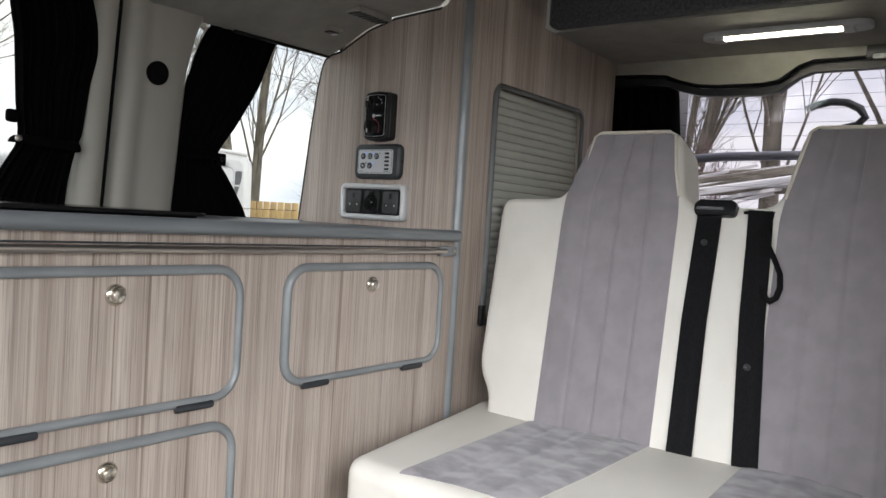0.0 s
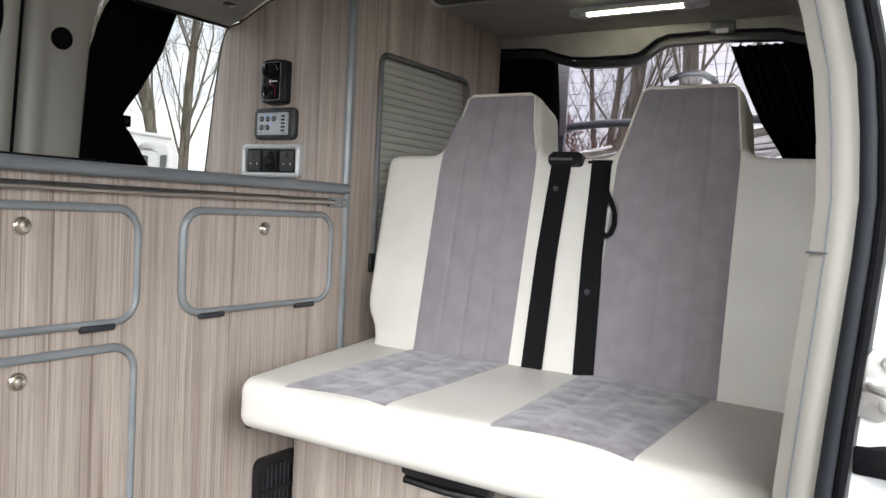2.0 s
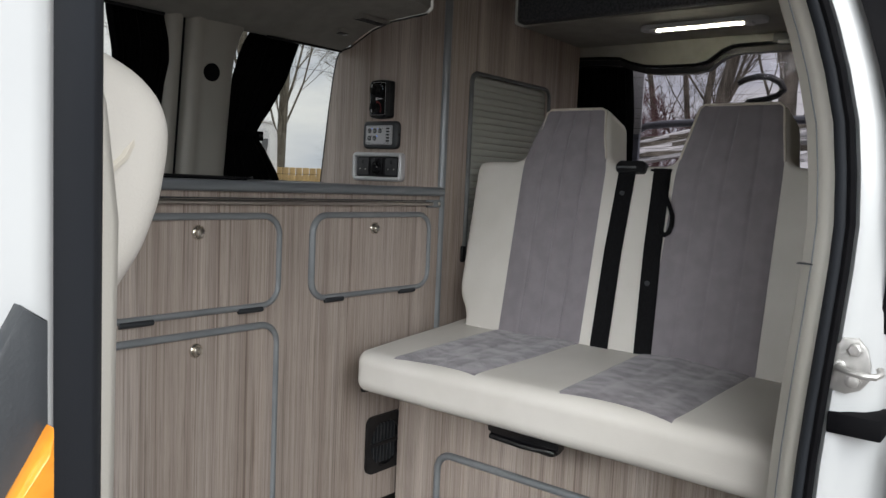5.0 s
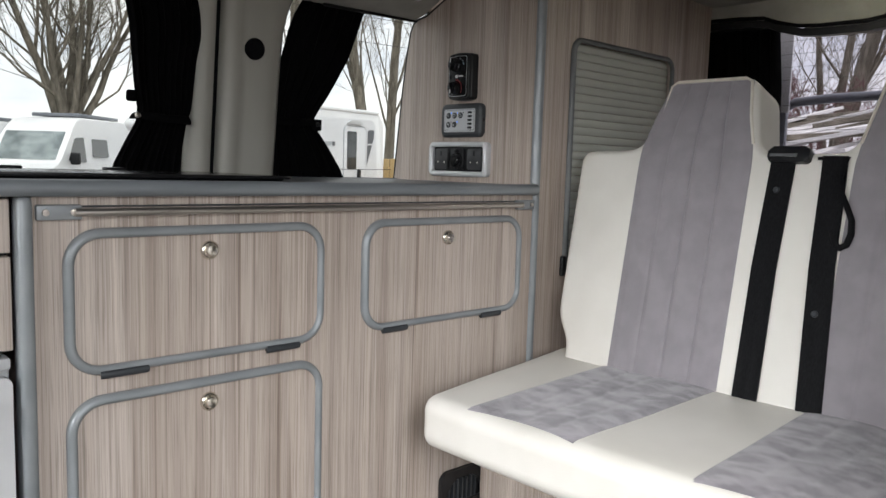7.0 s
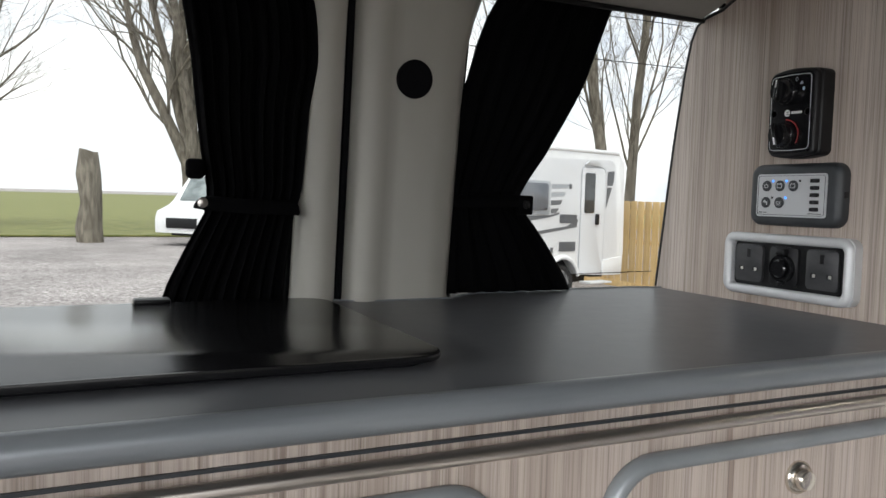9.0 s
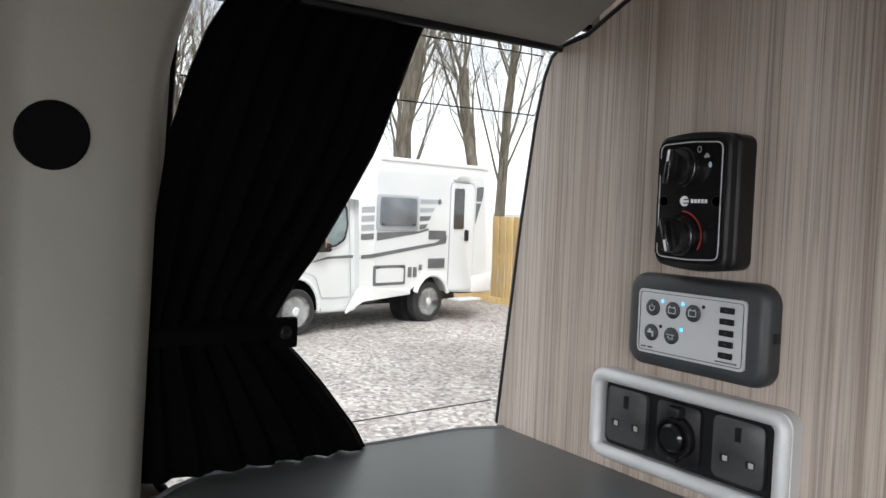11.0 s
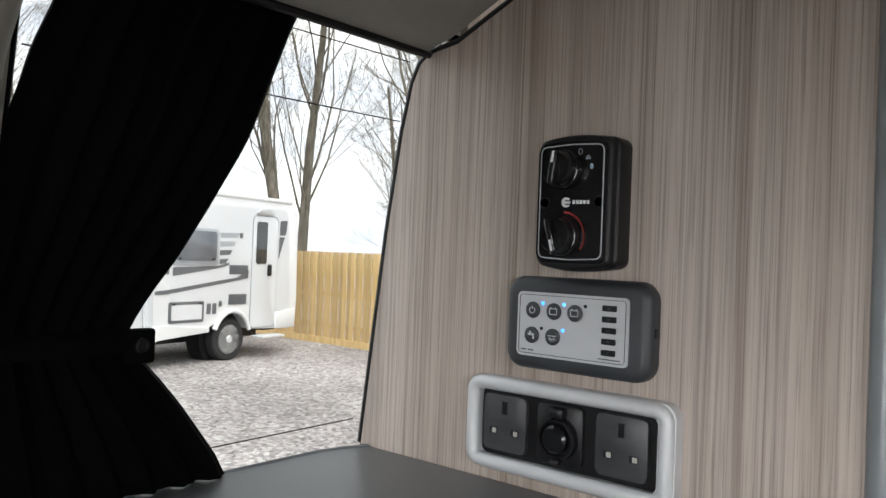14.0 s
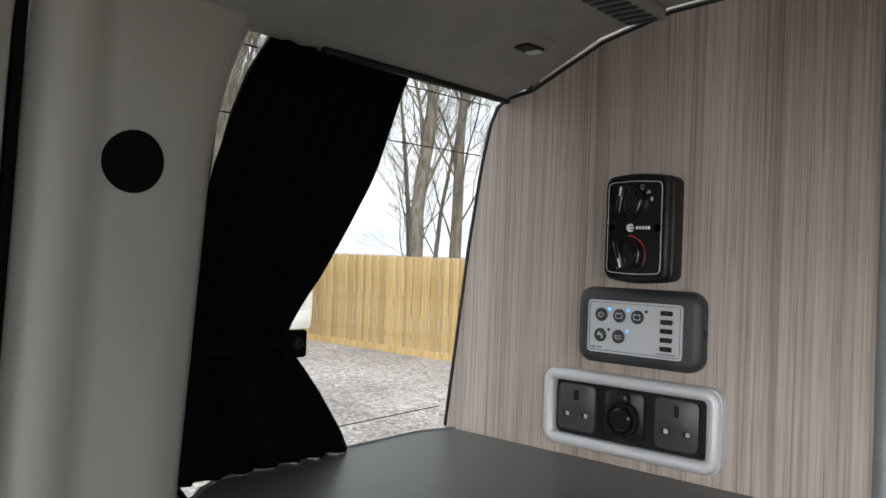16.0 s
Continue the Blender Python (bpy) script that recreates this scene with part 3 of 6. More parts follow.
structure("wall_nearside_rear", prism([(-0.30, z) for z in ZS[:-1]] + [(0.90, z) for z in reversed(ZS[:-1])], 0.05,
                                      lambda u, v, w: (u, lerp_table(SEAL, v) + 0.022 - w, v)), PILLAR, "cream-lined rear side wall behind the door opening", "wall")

striker = thing("door_striker", "galvanised steel door lock striker with two bolts", "door striker", (-0.572, -1.21, 0.66))
part("base_plate", prism([(-1.176, 0.660), (-1.172, 0.690), (-1.176, 0.718), (-1.188, 0.734), (-1.207, 0.736), (-1.219, 0.722), (-1.225, 0.700), (-1.224, 0.678), (-1.214, 0.664), (-1.196, 0.656)],
                         0.007, lambda u, v, w: (-0.573 - w, u, v), 0.002, 2), GALVANISED, striker)
for y, z in ((-1.204, 0.7195), (-1.204, 0.676)):
    part("bolt", lathe([(0.0115, 0), (0.0115, 0.002), (0.0090, 0.0022), (0.0090, 0.007), (0.007, 0.0085), (0.002, 0.0085)], 6 if z > 0.7 else 8, lambda a, b, h, y=y, z=z: (-0.580 - h, y + a, z + b)), GALVANISED, striker)
part("loop_foot", lathe([(0.008, 0), (0.008, 0.003), (0.006, 0.004)], 14, lambda a, b, h: (-0.580 - h, -1.186 + a, 0.695 + b)), GALVANISED, striker)
part("loop", tube([(-0.580, -1.186, 0.695), (-0.594, -1.189, 0.694), (-0.603, -1.202, 0.692), (-0.604, -1.221, 0.690), (-0.600, -1.234, 0.690), (-0.589, -1.239, 0.693), (-0.580, -1.236, 0.697)], 0.0048), GALVANISED, striker)

# open sliding door, standing along the outer side
door = thing("sliding_door", "white sliding door standing open along the van's side", "door", (0.1, -1.30, -0.05))
part("skin", plate([(-0.50, -0.08), (0.75, -0.08), (0.75, 1.30), (-0.36, 1.36), (-0.42, 1.10), (-0.46, 0.86)], [rounded(-0.36, 0.62, 0.90, 1.24, 0.05)], 0.05,
                   lambda u, v, w: (u, lerp_table(SEAL, v) - 0.15 - w, v)), PAINT, door)
part("window", prism(rounded(-0.38, 0.64, 0.88, 1.26, 0.05), 0.006, lambda u, v, w: (u, lerp_table(SEAL, v) - 0.172 - w, v)), DARKGLASS, door)
part("edge_seal", tube([(-0.475 + 0.10 * max(0, z - 0.86) / 0.5, lerp_table(SEAL, z) - 0.145, z) for z in (0.79, 0.85, 0.95, 1.05, 1.15, 1.25, 1.34)], 0.020, flat=0.6), RUBBER, door)
part("handle_strap", tube([(-0.515, -1.30, 0.56), (-0.522, -1.305, 0.64), (-0.522, -1.31, 0.72), (-0.51, -1.315, 0.76), (-0.49, -1.32, 0.77)], 0.007), STEEL, door)
part("catch", box(-0.535, -0.49, -1.315, -1.285, 0.545, 0.575, 0.006), PAINT, door)

bpil = tagged(part("wall_nearside_front", box(-1.95, -1.6455, -1.188, -1.06, -0.03, 1.36, 0.010, 3), PAINT), "white painted front door pillar of the van", "pillar", kind="structure")
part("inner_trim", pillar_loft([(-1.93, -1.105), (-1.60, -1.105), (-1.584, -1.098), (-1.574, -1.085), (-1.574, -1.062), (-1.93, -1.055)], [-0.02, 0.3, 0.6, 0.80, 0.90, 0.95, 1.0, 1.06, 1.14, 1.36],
                               lambda x, d, z: (x - (0.035 * min(1.0, max(0.0, (z - 0.93) / 0.12)) + 0.012 * max(0.0, 0.9 - z) if x > -1.7 else 0.0), d, z)), PILLAR_LIT, bpil)
part("door_seal", tube([(-1.6262, -1.150, z) for z in (-0.02, 0.3, 0.6, 0.9, 1.2, 1.36)], 0.0098, n=14), SEALGREY, bpil, "dark grey rubber seal")
part("seal_channel", box(-1.6450, -1.6275, -1.170, -1.120, -0.02, 1.36, 0.002), SEALGREY, bpil)
part("lamp_housing", prism([(-1.725, 0.66), (-1.690, 0.66), (-1.690, 0.868), (-1.697, 0.873), (-1.704, 0.86), (-1.720, 0.80)], 0.008, lambda u, v, w: (u + 0.0375, -1.186 - w, v + 0.012), 0.002, 2), DGREY, bpil)
part("amber_lens", prism([(-1.718, 0.67), (-1.6915, 0.67), (-1.6915, 0.838), (-1.705, 0.815), (-1.718, 0.785)], 0.008, lambda u, v, w: (u + 0.0375, -1.193 - w, v + 0.014), 0.002, 2), ORANGE, bpil, "amber side marker lens")

# ---- front passenger seat ----
fseat = thing("front_seat", "cream upholstered front passenger seat seen past the pillar", "seat", (-1.75, -0.72, 0.0))
part("backrest", puffed(arc_pts([(-1.78, 1.03), (-1.60, 1.03), (-1.50, 1.017), (-1.452, 0.999), (-1.431, 0.989), (-1.416, 0.974), (-1.4085, 0.9555), (-1.4085, 0.9355), (-1.4147, 0.899), (-1.4285, 0.864), (-1.447, 0.838), (-1.49, 0.78), (-1.54, 0.68), (-1.58, 0.50), (-1.80, 0.50)], 0.012), 0.44,
                        lambda u, v, w: (u - 0.026, -0.915 + w, v), 0.026, 6), CREAM, fseat)
part("seam", tube([(-1.62, -0.916, 0.885), (-1.55, -0.916, 0.890), (-1.505, -0.916, 0.905), (-1.478, -0.915, 0.93), (-1.462, -0.909, 0.955), (-1.460, -0.907, 0.972)], 0.003, n=6), PIPING, fseat)
part("squab", box(-2.25, -1.62, -0.97, -0.52, 0.36, 0.52, 0.05, 4), CREAM, fseat)
part("base", box(-2.15, -1.68, -0.93, -0.56, 0.0, 0.36, 0.01), DGREY, fseat)

# ---- kitchen unit along the offside ----
unit = thing("kitchen_unit", "pale ash kitchen unit with grey-edged flap doors", "kitchen unit", (-0.55, 0.25, 0.0))
part("front_panel", box(-1.072, -0.008, 0.0, 0.018, 0.04, 0.884), WOOD_X, unit, "pale grey-brown ash laminate front")
part("carcass", box(-1.070, -0.010, 0.022, 0.44, 0.03, 0.880), WOOD_X, unit)
part("end_post", box(-1.094, -1.073, -0.016, 0.02, 0.0, 0.884, 0.008, 4), TRIM, unit, "rounded grey end post")


def ring(x0, x1, z0, z1, r, y):
    return [(u, y, v) for u, v in rounded(x0, x1, z0, z1, r, 8)]


def push_knob(x, z, y, parent):
    k = part("knob", lathe([(0.0155, 0), (0.0155, 0.003), (0.013, 0.006), (0.0118, 0.0045), (0.0108, 0.0045)], 24, lambda a, b, h: (x + a, y - h, z + b)), CHROME, parent, "satin nickel push knob")
    part("button", lathe([(0.0102, 0.002), (0.0102, 0.010), (0.0085, 0.013), (0.004, 0.0142), (0.0008, 0.0144)], 20, lambda a, b, h: (x + a, y - h, z + b)), CHROME, k)


def flap(name, x0, x1, z0, z1, knob, hinges, parent):
    d = part(name, prism(rounded(x0, x1, z0, z1, 0.045, 8), 0.003, lambda u, v, w: (u, -w - 0.0005, v)), WOOD_X, parent)
    part("edging", tube(ring(x0, x1, z0, z1, 0.045, -0.005), 0.0085, True, 12, flat=0.8), TRIM, d, "grey plastic edging")
    push_knob(knob[0], knob[1], -0.0035, d)
    for h0, h1 in hinges:
        part("hinge", tube([(h0, -0.009, z0 - 0.0065), (h0 + 0.004, -0.010, z0 - 0.0065), (h1 - 0.004, -0.010, z0 - 0.0065), (h1, -0.009, z0 - 0.0065)], 0.0065, n=10), DGREY, d, "dark hinge")
    return d


flap("upper_flap", -1.027, -0.596, 0.625, 0.8295, (-0.811, 0.796), ((-0.986, -0.916), (-0.709, -0.645)), unit)
flap("small_flap", -0.495, -0.056, 0.6265, 0.8305, (-0.279, 0.795), ((-0.453, -0.393), (-0.178, -0.118)), unit)
flap("lower_door", -1.027, -0.597, 0.072, 0.5795, (-0.812, 0.545), (), unit)

rail = thing("table_rail", "slim bronze steel table rail with grey end brackets", "rail", (-0.54, -0.015, 0.861))
# thin dark strip on the unit front, just above the bar
part("dark_line", box(-1.065, -0.012, -0.003, -0.0005, 0.8675, 0.8702), DGREY, rail)
part("bar", tube([(-1.02, -0.016, 0.861), (-0.06, -0.016, 0.861)], 0.0058, n=12), STEEL, rail)
for a, b in ((-1.069, -1.008), (-0.072, -0.012)):
    br = part("bracket", box(a, b, -0.012, -0.001, 0.850, 0.872, 0.003, 2), TRIM, rail)
    for x in (a + 0.012, b - 0.012):
        part("screw", lathe([(0.005, 0), (0.0045, 0.002), (0.0008, 0.0024)], 12, lambda p, q, h, x=x: (x + p, -0.0122 - h, 0.861 + q)), STEEL, br)

BACK = [(-0.002, 0.500), (-0.03, 0.510), (-0.056, 0.516), (-0.201, 0.514), (-0.349, 0.504), (-0.378, 0.487), (-0.398, 0.468), (-0.415, 0.461), (-0.51, 0.459), (-0.545, 0.464),
        (-0.57, 0.476), (-0.616, 0.490), (-0.69, 0.492), (-1.6, 0.492), (-2.3, 0.492)]
top = thing("worktop", "dark grey laminate worktop with rounded grey front nosing", "worktop", (-1.0, 0.24, 0.885))
part("slab", prism([(-2.3, -0.010), (-0.002, -0.010), *BACK], 0.020, lambda u, v, w: (u, v, 0.885 + w)), WORKTOP, top)
part("nosing", tube([(-2.3, -0.0125, 0.8955), (-0.0125, -0.0125, 0.8955)], 0.0125, n=14), NOSE, top, "rounded grey metallic nosing")
part("back_edging", tube([(x, y + 0.001, 0.9045) for x, y in BACK], 0.0028, n=6), NOSE, top)

lid = thing("hob_lid", "black glass lid over hob and sink, closed", "hob lid", (-1.2, 0.25, 0.906))
part("glass", prism(rounded(-1.95, -0.60, 0.07, 0.44, 0.03), 0.006, lambda u, v, w: (u, v, 0.9095 + w), 0.002, 2), GLOSS, lid)
part("seal", prism(rounded(-1.94, -0.61, 0.08, 0.43, 0.03), 0.004, lambda u, v, w: (u, v, 0.9055 + w)), RUBBER, lid)
for x in (-1.15, -1.08, -0.99, -0.80):
    part("hinge", box(x - 0.02, x + 0.02, 0.425, 0.448, 0.914, 0.921, 0.003), BLACK, lid)

drawers = thing("drawer_unit", "pale ash drawer unit beside the kitchen unit", "drawer unit", (-1.45, 0.25, 0.0))
part("carcass", box(-1.80, -1.099, 0.02, 0.44, 0.665, 0.883), BLACK, drawers)
part("drawer_front", box(-1.80, -1.099, 0.001, 0.019, 0.806, 0.880, 0.001, 1), WOOD_X, drawers)
part("drawer_front", box(-1.80, -1.099, 0.001, 0.019, 0.670, 0.801, 0.001, 1), WOOD_X, drawers)
fridge = thing("fridge", "silver compressor fridge under the worktop", "fridge", (-1.45, 0.25, 0.0))
part("cabinet", box(-1.80, -1.102, 0.012, 0.43, 0.03, 0.660, 0.004), SILVER, fridge)
part("top_strip", box(-1.80, -1.104, -0.006, 0.012, 0.645, 0.661, 0.003), PANELGREY, fridge)
fd = part("door", plate(rounded(-1.795, -1.104, 0.06, 0.636, 0.012), [rounded(-1.75, -1.128, 0.10, 0.545, 0.01)], 0.022, lambda u, v, w: (u, 0.010 - w, v)), SILVER, fridge)
part("door_panel", box(-1.755, -1.124, -0.004, 0.006, 0.095, 0.55), material("fridge_grey_panel", (0.30, 0.30, 0.31), 0.35, 0.5, (0.36, 0.36, 0.37), (3, 3, 60)), fd)
part("handle", tube([(-1.55, -0.014, 0.597), (-1.14, -0.014, 0.597), (-1.128, -0.010, 0.597)], 0.013, n=12), SILVER, fd)

# ---- tall cupboard with tambour ----
EDGE = [(0.516, 0.906), (0.487, 1.139), (0.469, 1.25), (0.457, 1.300), (0.447, 1.320), (0.432, 1.330), (0.395, 1.3355), (0.355, 1.3545), (0.299, 1.3805), (0.218, 1.4005), (0.08, 1.4095), (0.061, 1.42)]
tall = thing("tall_cupboard", "tall pale ash cupboard with rounded grey corner post", "cupboard", (0.38, 0.25, 0.0))
part("side_panel", prism([(0.008, 0.0), (0.008, 1.618), (0.0585, 1.618), *reversed(EDGE), (0.516, 0.0)], 0.016, lambda u, v, w: (w, u, v)), WOOD_Y, tall, "ash laminate side panel")
part("edge_strip", tube([(0.003, y + 0.0015, z) for y, z in EDGE[:-1]], 0.0042, n=8), BLACK, tall, "black rubber edge strip")
part("front_panel", plate([(0.008, 0.0), (0.765, 0.0), (0.765, 1.4285), (0.333, 1.4345), (0.333, 1.618), (0.008, 1.618)], [rounded(0.120, 0.563, 0.688, 1.252, 0.03)], 0.016,
                          lambda u, v, w: (u, w, v)), WOOD_X, tall)
part("back_panel", box(0.02, 0.76, 0.40, 0.41, 0.0, 1.40), WOOD_X, tall)
part("rear_panel", box(0.749, 0.7645, 0.018, 0.40, 0.0, 1.40), WOOD_Y, tall)
part("corner_post", tube([(0.003, 0.003, 0.0), (0.003, 0.003, 0.9), (0.003, 0.003, 1.618)], 0.0115, n=16), TRIM, tall, "rounded grey corner post")
tamb = part("tambour_frame", tube(ring(0.118, 0.565, 0.686, 1.254, 0.032, -0.002), 0.0085, True, 10, flat=0.7), material("grey_tambour_frame", (0.10, 0.105, 0.105), 0.45, 0.1, (0.13, 0.135, 0.135), (20, 20, 20)), tall)
for i in range(28):
    z0 = 0.6905 + 0.0200 * i
    part("slat", prism([(0.0, 0.0), (0.0190, 0.0), (0.0190, 0.003), (0.016, 0.0055), (0.0035, 0.0055), (0.0, 0.003)], 0.441, lambda u, v, w, z0=z0: (0.121 + w, 0.017 - v, z0 + u)), TAMBOUR, tamb)
part("pull", box(0.10, 0.118, -0.012, -0.001, 0.685, 0.735, 0.004), BLACK, tall)

air = thing("floor_vent", "square black plastic warm air outlet", "air vent", (-0.21, -0.008, 0.13))
part("bezel", plate(rounded(-0.282, -0.142, 0.124, 0.283, 0.022), [[(-0.212 + 0.058 * math.cos(a * math.pi / 16), 0.204 + 0.064 * math.sin(a * math.pi / 16)) for a in range(32)]], 0.010, lambda u, v, w: (u, -w - 0.001, v)), BLACK, air)
part("backing", box(-0.275, -0.149, -0.003, -0.001, 0.132, 0.275), BLACK, air)
part("bar", box(-0.270, -0.154, -0.012, -0.004, 0.198, 0.208, 0.002), BLACK, air)
for i in range(7):
    a = -0.258 + 0.0135 * i
    part("slat", box(a, a + 0.004, -0.009, -0.003, 0.150, 0.258), DGREY, air)

# ---- controls on the side panel; u runs towards the front edge of the van's side (y), v is height ----
def on_panel(depth0):
    return lambda u, v, w: (-depth0 - w, u, v)


heater = thing("heater_control", "black heater control with two round knobs and red scale", "control panel", (-0.01, 0.236, 1.15))
HEAT = [(0.203, 1.111), (0.220, 1.1085), (0.237, 1.1075), (0.254, 1.1085), (0.271, 1.111), (0.276, 1.116), (0.276, 1.217), (0.271, 1.222), (0.254, 1.2245), (0.237, 1.2255), (0.220, 1.2245), (0.203, 1.222), (0.198, 1.217), (0.198, 1.116)]
part("back_box", puffed(arc_pts([(u * 1.0, v) for u, v in HEAT], 0.006, 3), 0.021, on_panel(0.0), 0.003, 3, False), BLACK, heater)
part("body", puffed(arc_pts([(0.2372 + (u - 0.2370) * 0.93, 1.1665 + (v - 1.1665) * 0.985) for u, v in HEAT], 0.006, 3), 0.0085, on_panel(0.0205), 0.003, 4, False), BLACK, heater)
part("fascia", prism(rounded(0.2045, 0.2715, 1.1145, 1.2185, 0.008), 0.0022, on_panel(0.0288), 0.0008, 1), GLOSS, heater)
part("outline", tube([(-0.0312, u, v) for u, v in arc_pts([(0.2075, 1.1190), (0.2375, 1.1175), (0.2690, 1.1190), (0.2690, 1.2145), (0.2375, 1.2160), (0.2075, 1.2145)], 0.006, 3)], 0.00055, True, 5), PANELGREY, heater)
for z, turn in ((1.1945, 98), (1.1375, -105)):
    k = part("knob", lathe([(0.0172, 0), (0.0172, 0.004), (0.0160, 0.0065), (0.0150, 0.0068), (0.0146, 0.014), (0.0128, 0.0170), (0.001, 0.0175)], 32, lambda a, b, h, z=z: (-0.031 - h, 0.2445 + a, z + b)), GLOSS, heater, "glossy black round knob")
    ca_, sa = math.cos(radians(turn)), math.sin(radians(turn))
    grip = box(-0.0142, 0.0142, -0.0028, 0.0028, 0.0, 0.0055, 0.0012, 2)
    for v in grip.verts:
        a, b, c = v.co
        v.co = (-0.0480 - c, 0.2445 + a * ca_ - b * sa, z + a * sa + b * ca_)
    part("grip", grip, GLOSS, k)
    mark = box(0.004, 0.0135, -0.0010, 0.0010, 0.0, 0.0006)
    for v in mark.verts:
        a, b, c = v.co
        v.co = (-0.0534 - c, 0.2445 + a * ca_ - b * sa, z + a * sa + b * ca_)
    part("pointer", mark, WHITEPRINT, k)
arc = [(0.0205 * math.cos(radians(a)), 0.0205 * math.sin(radians(a))) for a in range(-32, 96, 8)]
part("red_scale", tube([(-0.0314, 0.2445 - c, 1.1375 + d) for c, d in arc], 0.0014, n=6, flat=0.4), RED, heater)
part("maker_mark", lathe([(0.0044, 0), (0.0044, 0.0006)], 18, lambda a, b, h: (-0.0308 - h, 0.2425 + a, 1.1665 + b)), WHITEPRINT, heater)
for i in range(2):
    part("maker_bar", box(-0.0318, -0.0311, 0.2375, 0.2430, 1.1674 - 0.0030 * i, 1.1683 - 0.0030 * i), GLOSS, heater)
for i in range(5):
    part("maker_bar", box(-0.0314, -0.0308, 0.2360 - 0.0034 * i - 0.0024, 0.2360 - 0.0034 * i, 1.1650, 1.1682), WHITEPRINT, heater)
part("off_symbol", tube([(-0.0312, 0.2300 + 0.0018 * math.cos(a * math.pi / 6), 1.2095 + 0.0024 * math.sin(a * math.pi / 6)) for a in range(12)], 0.0004, True, 4), MARKPALE, heater)
for y, z in ((0.2225, 1.2050), (0.2212, 1.2035), (0.2238, 1.2035)):
    part("fan_symbol", lathe([(0.0013, 0), (0.0011, 0.0005)], 8, lambda a, b, h, y=y, z=z: (-0.0310 - h, y + a, z + b)), MARKPALE, heater)
part("flame_symbol", lathe([(0.0017, 0), (0.0014, 0.0005)], 8, lambda a, b, h: (-0.0310 - h, 0.2190 + a, 1.1965 + b * 1.5)), material("pale_blue_print", (0.40, 0.55, 0.66), 0.5, 0, (0.44, 0.58, 0.68), (30, 30, 30)), heater)
for y, z in ((0.2560, 1.1235), (0.2450, 1.1232)):
    part("symbol", lathe([(0.0014, 0), (0.0012, 0.0005)], 8, lambda a, b, h, y=y, z=z: (-0.0310 - h, y + a, z + b)), MARKPALE, heater)
for y in (0.2640, 0.2110):
    part("screw_hole", lathe([(0.0050, 0), (0.0050, 0.0008), (0.0042, 0.0008), (0.0040, 0.0002), (0.0005, 0.0002)], 16, lambda a, b, h, y=y: (-0.0308 - h, y + a, 1.1665 + b)), BLACK, heater)

ctrl = thing("control_panel", "dark grey framed control panel with pale label and round buttons", "control panel", (-0.01, 0.240, 1.05))
part("frame", puffed(rounded(0.1675, 0.3125, 1.0175, 1.1015, 0.017, 8), 0.017, on_panel(0.0), 0.009, 6, False), DGREY, ctrl)
part("label", prism(rounded(0.1865, 0.2970, 1.0300, 1.0875, 0.004), 0.002, on_panel(0.0165), 0.0006, 1), PANELGREY, ctrl, "pale grey label plate")
part("outline", tube([(-0.0187, u, v) for u, v in rounded(0.1892, 0.2945, 1.0325, 1.0850, 0.003)], 0.00035, True, 4), DGREY, ctrl)


def button_symbol(kind, y, z, parent):
    """The small pale pictogram on a round button: power, case, tap or lamp."""
    x0, x1 = -0.0207, -0.0201
    if kind == "power":
        part("symbol", tube([(-0.0204, y + 0.0028 * math.sin(radians(a)), z + 0.0028 * math.cos(radians(a))) for a in range(40, 321, 28)], 0.0005, n=4), PANELGREY, parent)
        part("symbol", box(x0, x1, y - 0.0004, y + 0.0004, z + 0.0008, z + 0.0036), PANELGREY, parent)
    elif kind == "case":
        part("symbol", tube([(-0.0204, u, v) for u, v in rounded(y - 0.0036, y + 0.0036, z - 0.0026, z + 0.0024, 0.0006, 2)], 0.0005, True, 4), PANELGREY, parent)
        for d in (-0.0024, 0.0024):
            part("symbol", box(x0, x1, y + d - 0.0006, y + d + 0.0006, z + 0.0026, z + 0.0036), PANELGREY, parent)
    elif kind == "tap":
        part("symbol", box(x0, x1, y - 0.0032, y + 0.0030, z - 0.0002, z + 0.0016), PANELGREY, parent)
        part("symbol", box(x0, x1, y - 0.0034, y - 0.0018, z - 0.0034, z + 0.0002), PANELGREY, parent)
        part("symbol", box(x0, x1, y - 0.0002, y + 0.0018, z + 0.0018, z + 0.0034), PANELGREY, parent)
    else:
        part("symbol", box(x0, x1, y - 0.0042, y + 0.0042, z + 0.0006, z + 0.0013), PANELGREY, parent)
        part("symbol", tube([(-0.0204, y + 0.0024 * math.cos(radians(a)), z - 0.0024 * math.sin(radians(a))) for a in range(0, 181, 30)], 0.00045, n=4), PANELGREY, parent)
        for a in (30, 60, 90, 120, 150):
            c, d = math.cos(radians(a)), math.sin(radians(a))
            part("symbol", tube([(-0.0204, y + 0.0032 * c, z - 0.0032 * d), (-0.0204, y + 0.0044 * c, z - 0.0044 * d)], 0.0003, n=4), PANELGREY, parent)


